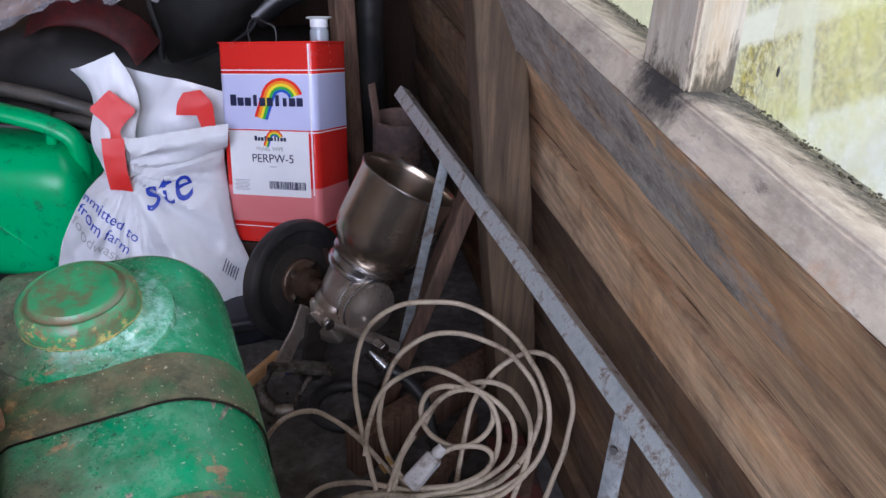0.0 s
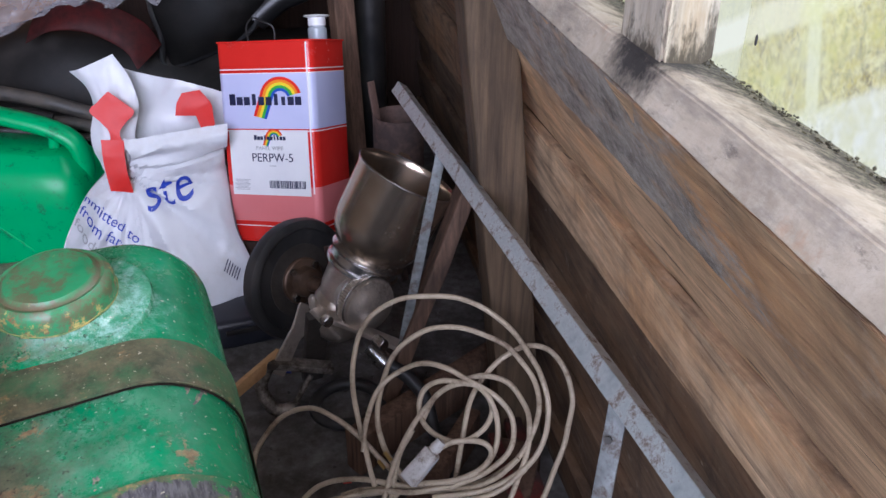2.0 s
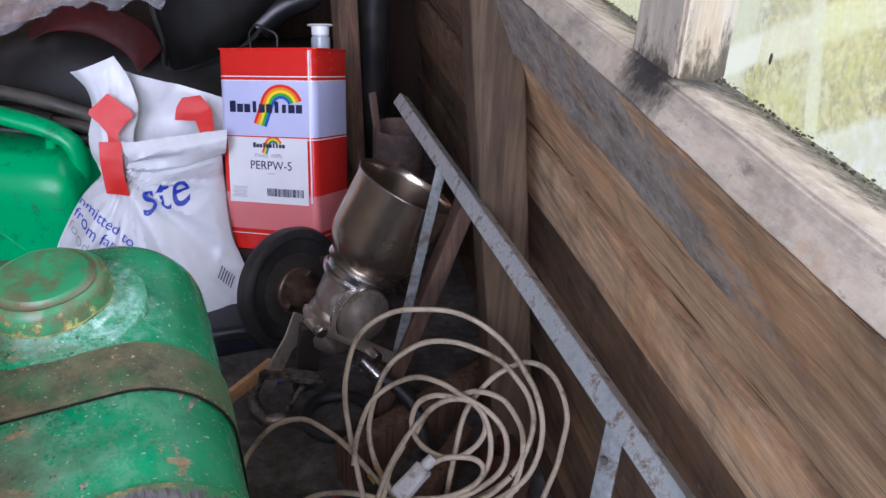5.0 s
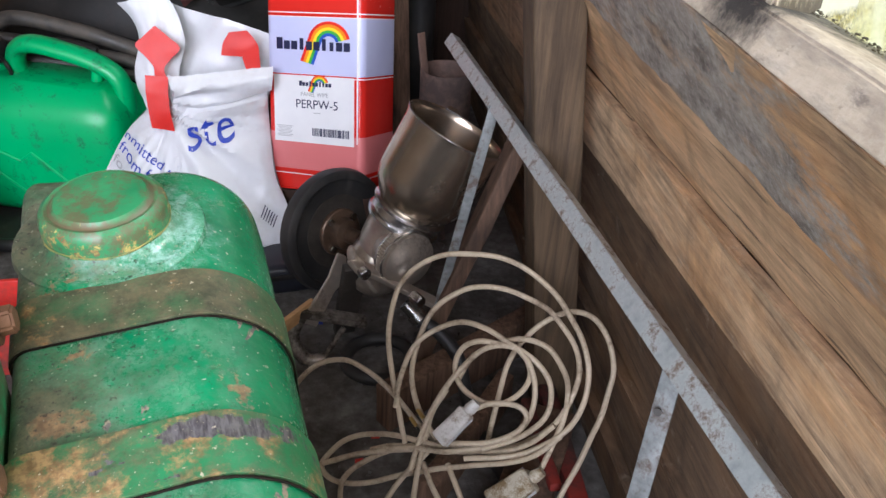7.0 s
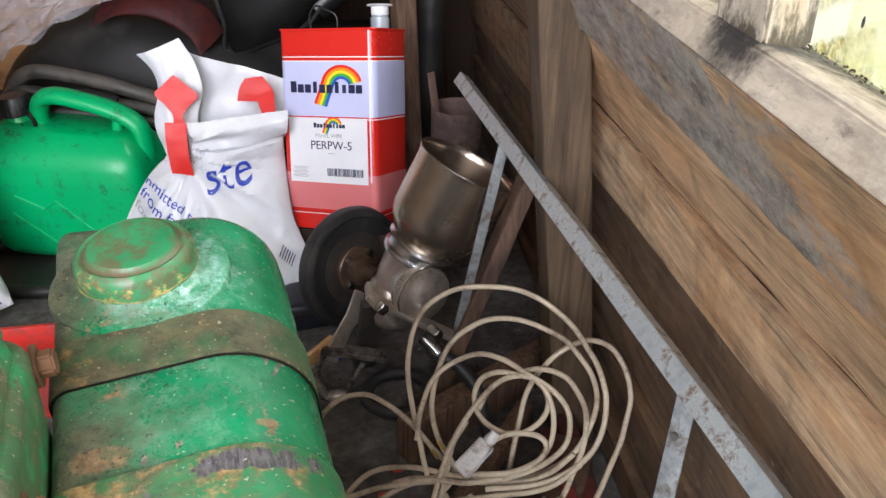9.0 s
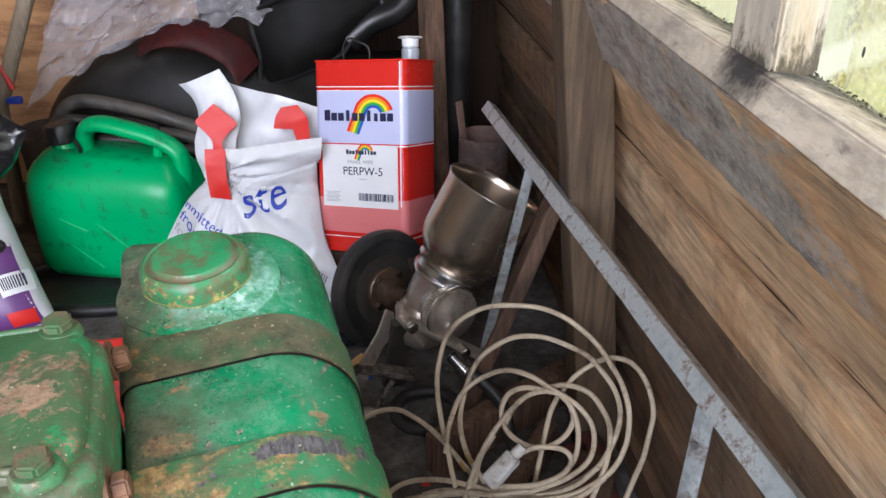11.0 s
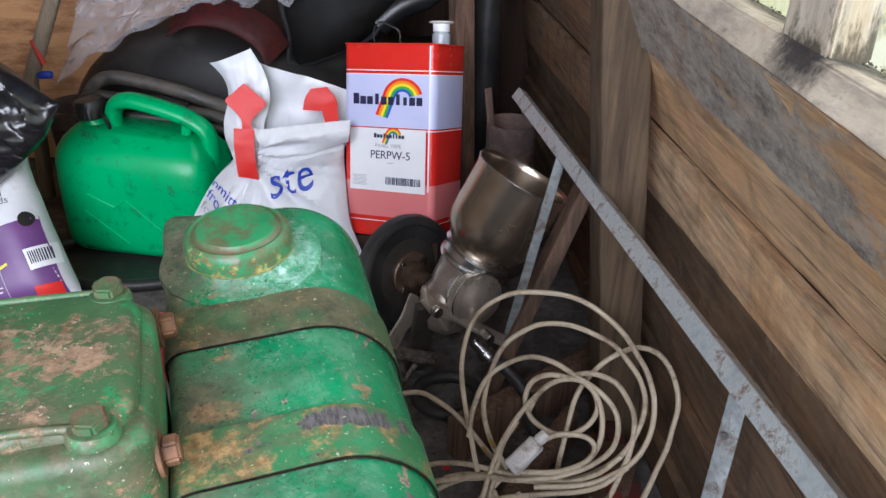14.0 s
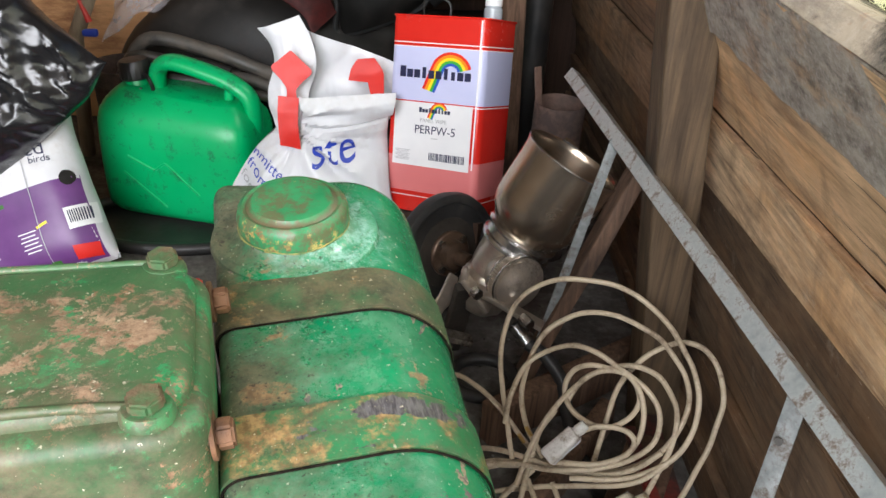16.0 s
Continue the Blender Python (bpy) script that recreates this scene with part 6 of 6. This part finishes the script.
part("pipe_wall", lathe([(0.026, 0), (0.03, 0.0), (0.03, 0.62), (0.026, 0.62)], 24, True), M_BLACK, pipe)
tagged(link("timber_length", rough_up(cut_up(bar_between((0.235, 1.9, 0.62), (0.262, 1.84, 0.004), 0.04, 0.03, 0.003), 4), 0.002, 20), M_STAKE), "dark brown length of timber behind the tin", "timber")


def shell(rx, ry, rz, thick=0.006, seed=0.0, cut=-0.15):
    """An arched plastic shell, open below."""
    bm = bmesh.new()
    bmesh.ops.create_uvsphere(bm, u_segments=48, v_segments=24, radius=1)
    bmesh.ops.delete(bm, geom=[v for v in bm.verts if v.co.z < cut], context="VERTS")
    for v in bm.verts:
        c = v.co
        e = 0.75
        v.co = Vector((rx * math.copysign(abs(c.x) ** e, c.x), ry * math.copysign(abs(c.y) ** e, c.y), rz * c.z))
        v.co += noise.noise_vector(v.co * 6 + Vector((seed, 0, 0))) * 0.012
    bmesh.ops.solidify(bm, geom=bm.faces[:], thickness=thick)
    return bm


fender = thing("car_bumper", pose(-0.2, 2.03, 0.045, 10, 8, -6), "black plastic car bumper with a red strip lying in the heap", "bumper")
part("bumper_shell", shell(0.36, 0.15, 0.315, seed=1.0), M_DUSTBLACK, fender)
inv = fender.matrix_world.inverted()
STRIP = [((-0.3, 1.9, 0.352), (-0.285, 1.93, 0.392)), ((-0.25, 1.885, 0.376), (-0.235, 1.925, 0.418)), ((-0.19, 1.875, 0.374), (-0.175, 1.915, 0.418)), ((-0.135, 1.87, 0.345), (-0.105, 1.91, 0.385)), ((-0.115, 1.865, 0.31), (-0.075, 1.905, 0.342))]
part("red_strip", moved(drape(STRIP, 24, 8, bulge=0.012, crumple=0.0005, thick=0.006), inv), M_REDLENS, fender, "dull red painted strip")
part("bumper_ridge", tube(smooth_path([(-0.28, -0.12, 0.16), (-0.1, -0.16, 0.2), (0.08, -0.165, 0.2), (0.25, -0.13, 0.13)]), 0.006, 8), M_DUSTBLACK, fender)
panel = thing("dusty_panel", pose(0.0, 1.9, 0.3), "dusty black moulded plastic panel leaning on the heap", "panel")
HOOD = [((-0.075, 0.075, 0.225), (0.06, 0.09, 0.235)), ((-0.085, 0.045, 0.16), (0.11, 0.055, 0.19)), ((-0.088, 0.025, 0.105), (0.155, 0.04, 0.145)), ((-0.075, 0.015, 0.055), (0.1, 0.025, 0.082)), ((-0.066, 0.01, 0.0), (0.062, 0.02, 0.045))]
pf = part("panel_face", drape(HOOD, 40, 10, bulge=0.035, crumple=0.0006, seed=3.0, thick=0.006), M_DUSTBLACK, panel)
part("panel_rim", tube(smooth_path([a for a, b in HOOD] + [b for a, b in HOOD[::-1]], 6), 0.0055, 8), M_BLACK, panel)
part("panel_rib", tube(smooth_path([(-0.072, 0.012, 0.14), (-0.02, -0.012, 0.165), (0.05, -0.01, 0.175), (0.105, 0.02, 0.165)], 6), 0.004, 8), M_DUSTBLACK, panel)
part("panel_duct", tube(smooth_path([(0.09, 0.03, 0.075), (0.135, 0.035, 0.11), (0.185, 0.045, 0.13), (0.22, 0.06, 0.17)], 6), [0.024] * 19, 14), M_BLACK, panel, "black moulded duct")
tagged(link("heap_box", rough_up(cut_up(box(0.75, 0.3, 0.26, 0.02, (-0.12, 2.17, 0.13)), 6), 0.015, 9), M_DUSTBLACK), "dark dusty box under the heap", "box")
HOSES = (
    [(-0.47, 1.86, 0.2), (-0.41, 1.845, 0.287), (-0.3, 1.835, 0.278), (-0.215, 1.83, 0.252), (-0.14, 1.83, 0.222), (-0.04, 1.84, 0.15)],
    [(-0.48, 1.85, 0.16), (-0.452, 1.835, 0.238), (-0.42, 1.825, 0.262), (-0.355, 1.82, 0.256), (-0.28, 1.815, 0.242), (-0.195, 1.815, 0.225), (-0.08, 1.82, 0.15)],
    [(-0.47, 1.83, 0.12), (-0.44, 1.82, 0.215), (-0.355, 1.81, 0.231), (-0.25, 1.805, 0.218), (-0.15, 1.81, 0.19), (-0.06, 1.82, 0.11)])
for i, c in enumerate(HOSES):
    tagged(link("black_hose", tube(smooth_path(c), 0.013 - 0.002 * i, 12), M_HOSE), "curved dusty black hose lying across the heap", "hose", "hoses in the heap")
tagged(link("metal_tube", tube(smooth_path([(-0.40, 1.79, 0.235), (-0.36, 1.79, 0.262), (-0.30, 1.79, 0.268), (-0.25, 1.79, 0.255)]), 0.009, 10), M_DUSTBLACK), "grey bent tube behind the fuel can", "tube")
tagged(link("broom_stick", tube([(-0.60, 1.96, 0.0), (-0.585, 1.955, 0.25), (-0.49, 1.955, 0.46), (-0.36, 1.95, 0.75)], 0.0145, 14), M_STICK), "grey wooden broom stick leaning in the heap", "stick")
ply = thing("plywood_board", pose(-0.72, 2.2, 0.36, 84, 0, 4), "orange-brown plywood board leaning at the back", "board")
part("board_face", box(0.95, 0.72, 0.012, 0.002), M_PLY, ply)
brk = thing("steel_bracket", pose(-0.70, 2.186, 0.40, 84, 20, 4), "small galvanised bracket with a bolt hole", "bracket")
part("plate", box(0.055, 0.04, 0.003, 0.0006), M_ZINC, brk)
part("bolt", moved(hexagon(0.008, 0.006), Matrix.Translation((0.008, 0, 0.0015))), M_DARKGREASE, brk)
tagged(link("blue_clip", rough_up(box(0.03, 0.012, 0.014, 0.004, (-0.545, 1.93, 0.268)), 0.003, 60), M_BLUE), "small blue plastic clip in the heap", "clip")
tagged(link("red_screwdriver", tube([(-0.548, 1.94, 0.285), (-0.565, 1.945, 0.33)], [0.006, 0.004], 10), M_REDTOOL), "red plastic handle in the heap", "handle")


def big_film():
    bm = bmesh.new()
    g = []
    n = 70
    for j in range(n + 1):
        row = []
        for i in range(n + 1):
            u, v = i / n, j / n
            low = Vector((-0.51 + 0.44 * u, 1.9, 0.262 + 0.15 * u + 0.05 * math.sin(u * 3.0) + 0.006 * math.sin(u * 23)))
            high = Vector((-0.40 + 0.48 * u, 2.02, 0.60))
            p = low.lerp(high, v)
            s = 0.0
            for f, a in ((6, 1.0), (13, 0.55), (30, 0.22), (60, 0.1)):
                s += a * (abs(noise.noise(Vector((u * f, v * f * 0.8, f)))) - 0.2)
            p.y += 0.034 * s
            p.z += 0.02 * noise.noise(Vector((u * 9, v * 9, 4)))
            row.append(bm.verts.new(p))
        g.append(row)
    for j in range(n):
        for i in range(n):
            bm.faces.new((g[j][i], g[j][i + 1], g[j + 1][i + 1], g[j + 1][i]))
    return bm


film = link("polythene_sheet", big_film(), M_FILM)
tagged(film, "crumpled cloudy clear polythene sheet draped over the heap", "sheet")

tagged(link("dead_fly", moved(crumpled(0.001, 0.0014, 0.0032, 1.0, 0.0008, 0.0), Matrix.Translation((0.3995, 0.762, 0.6515))), M_RUBBER), "small dark speck stuck on the pane", "speck")
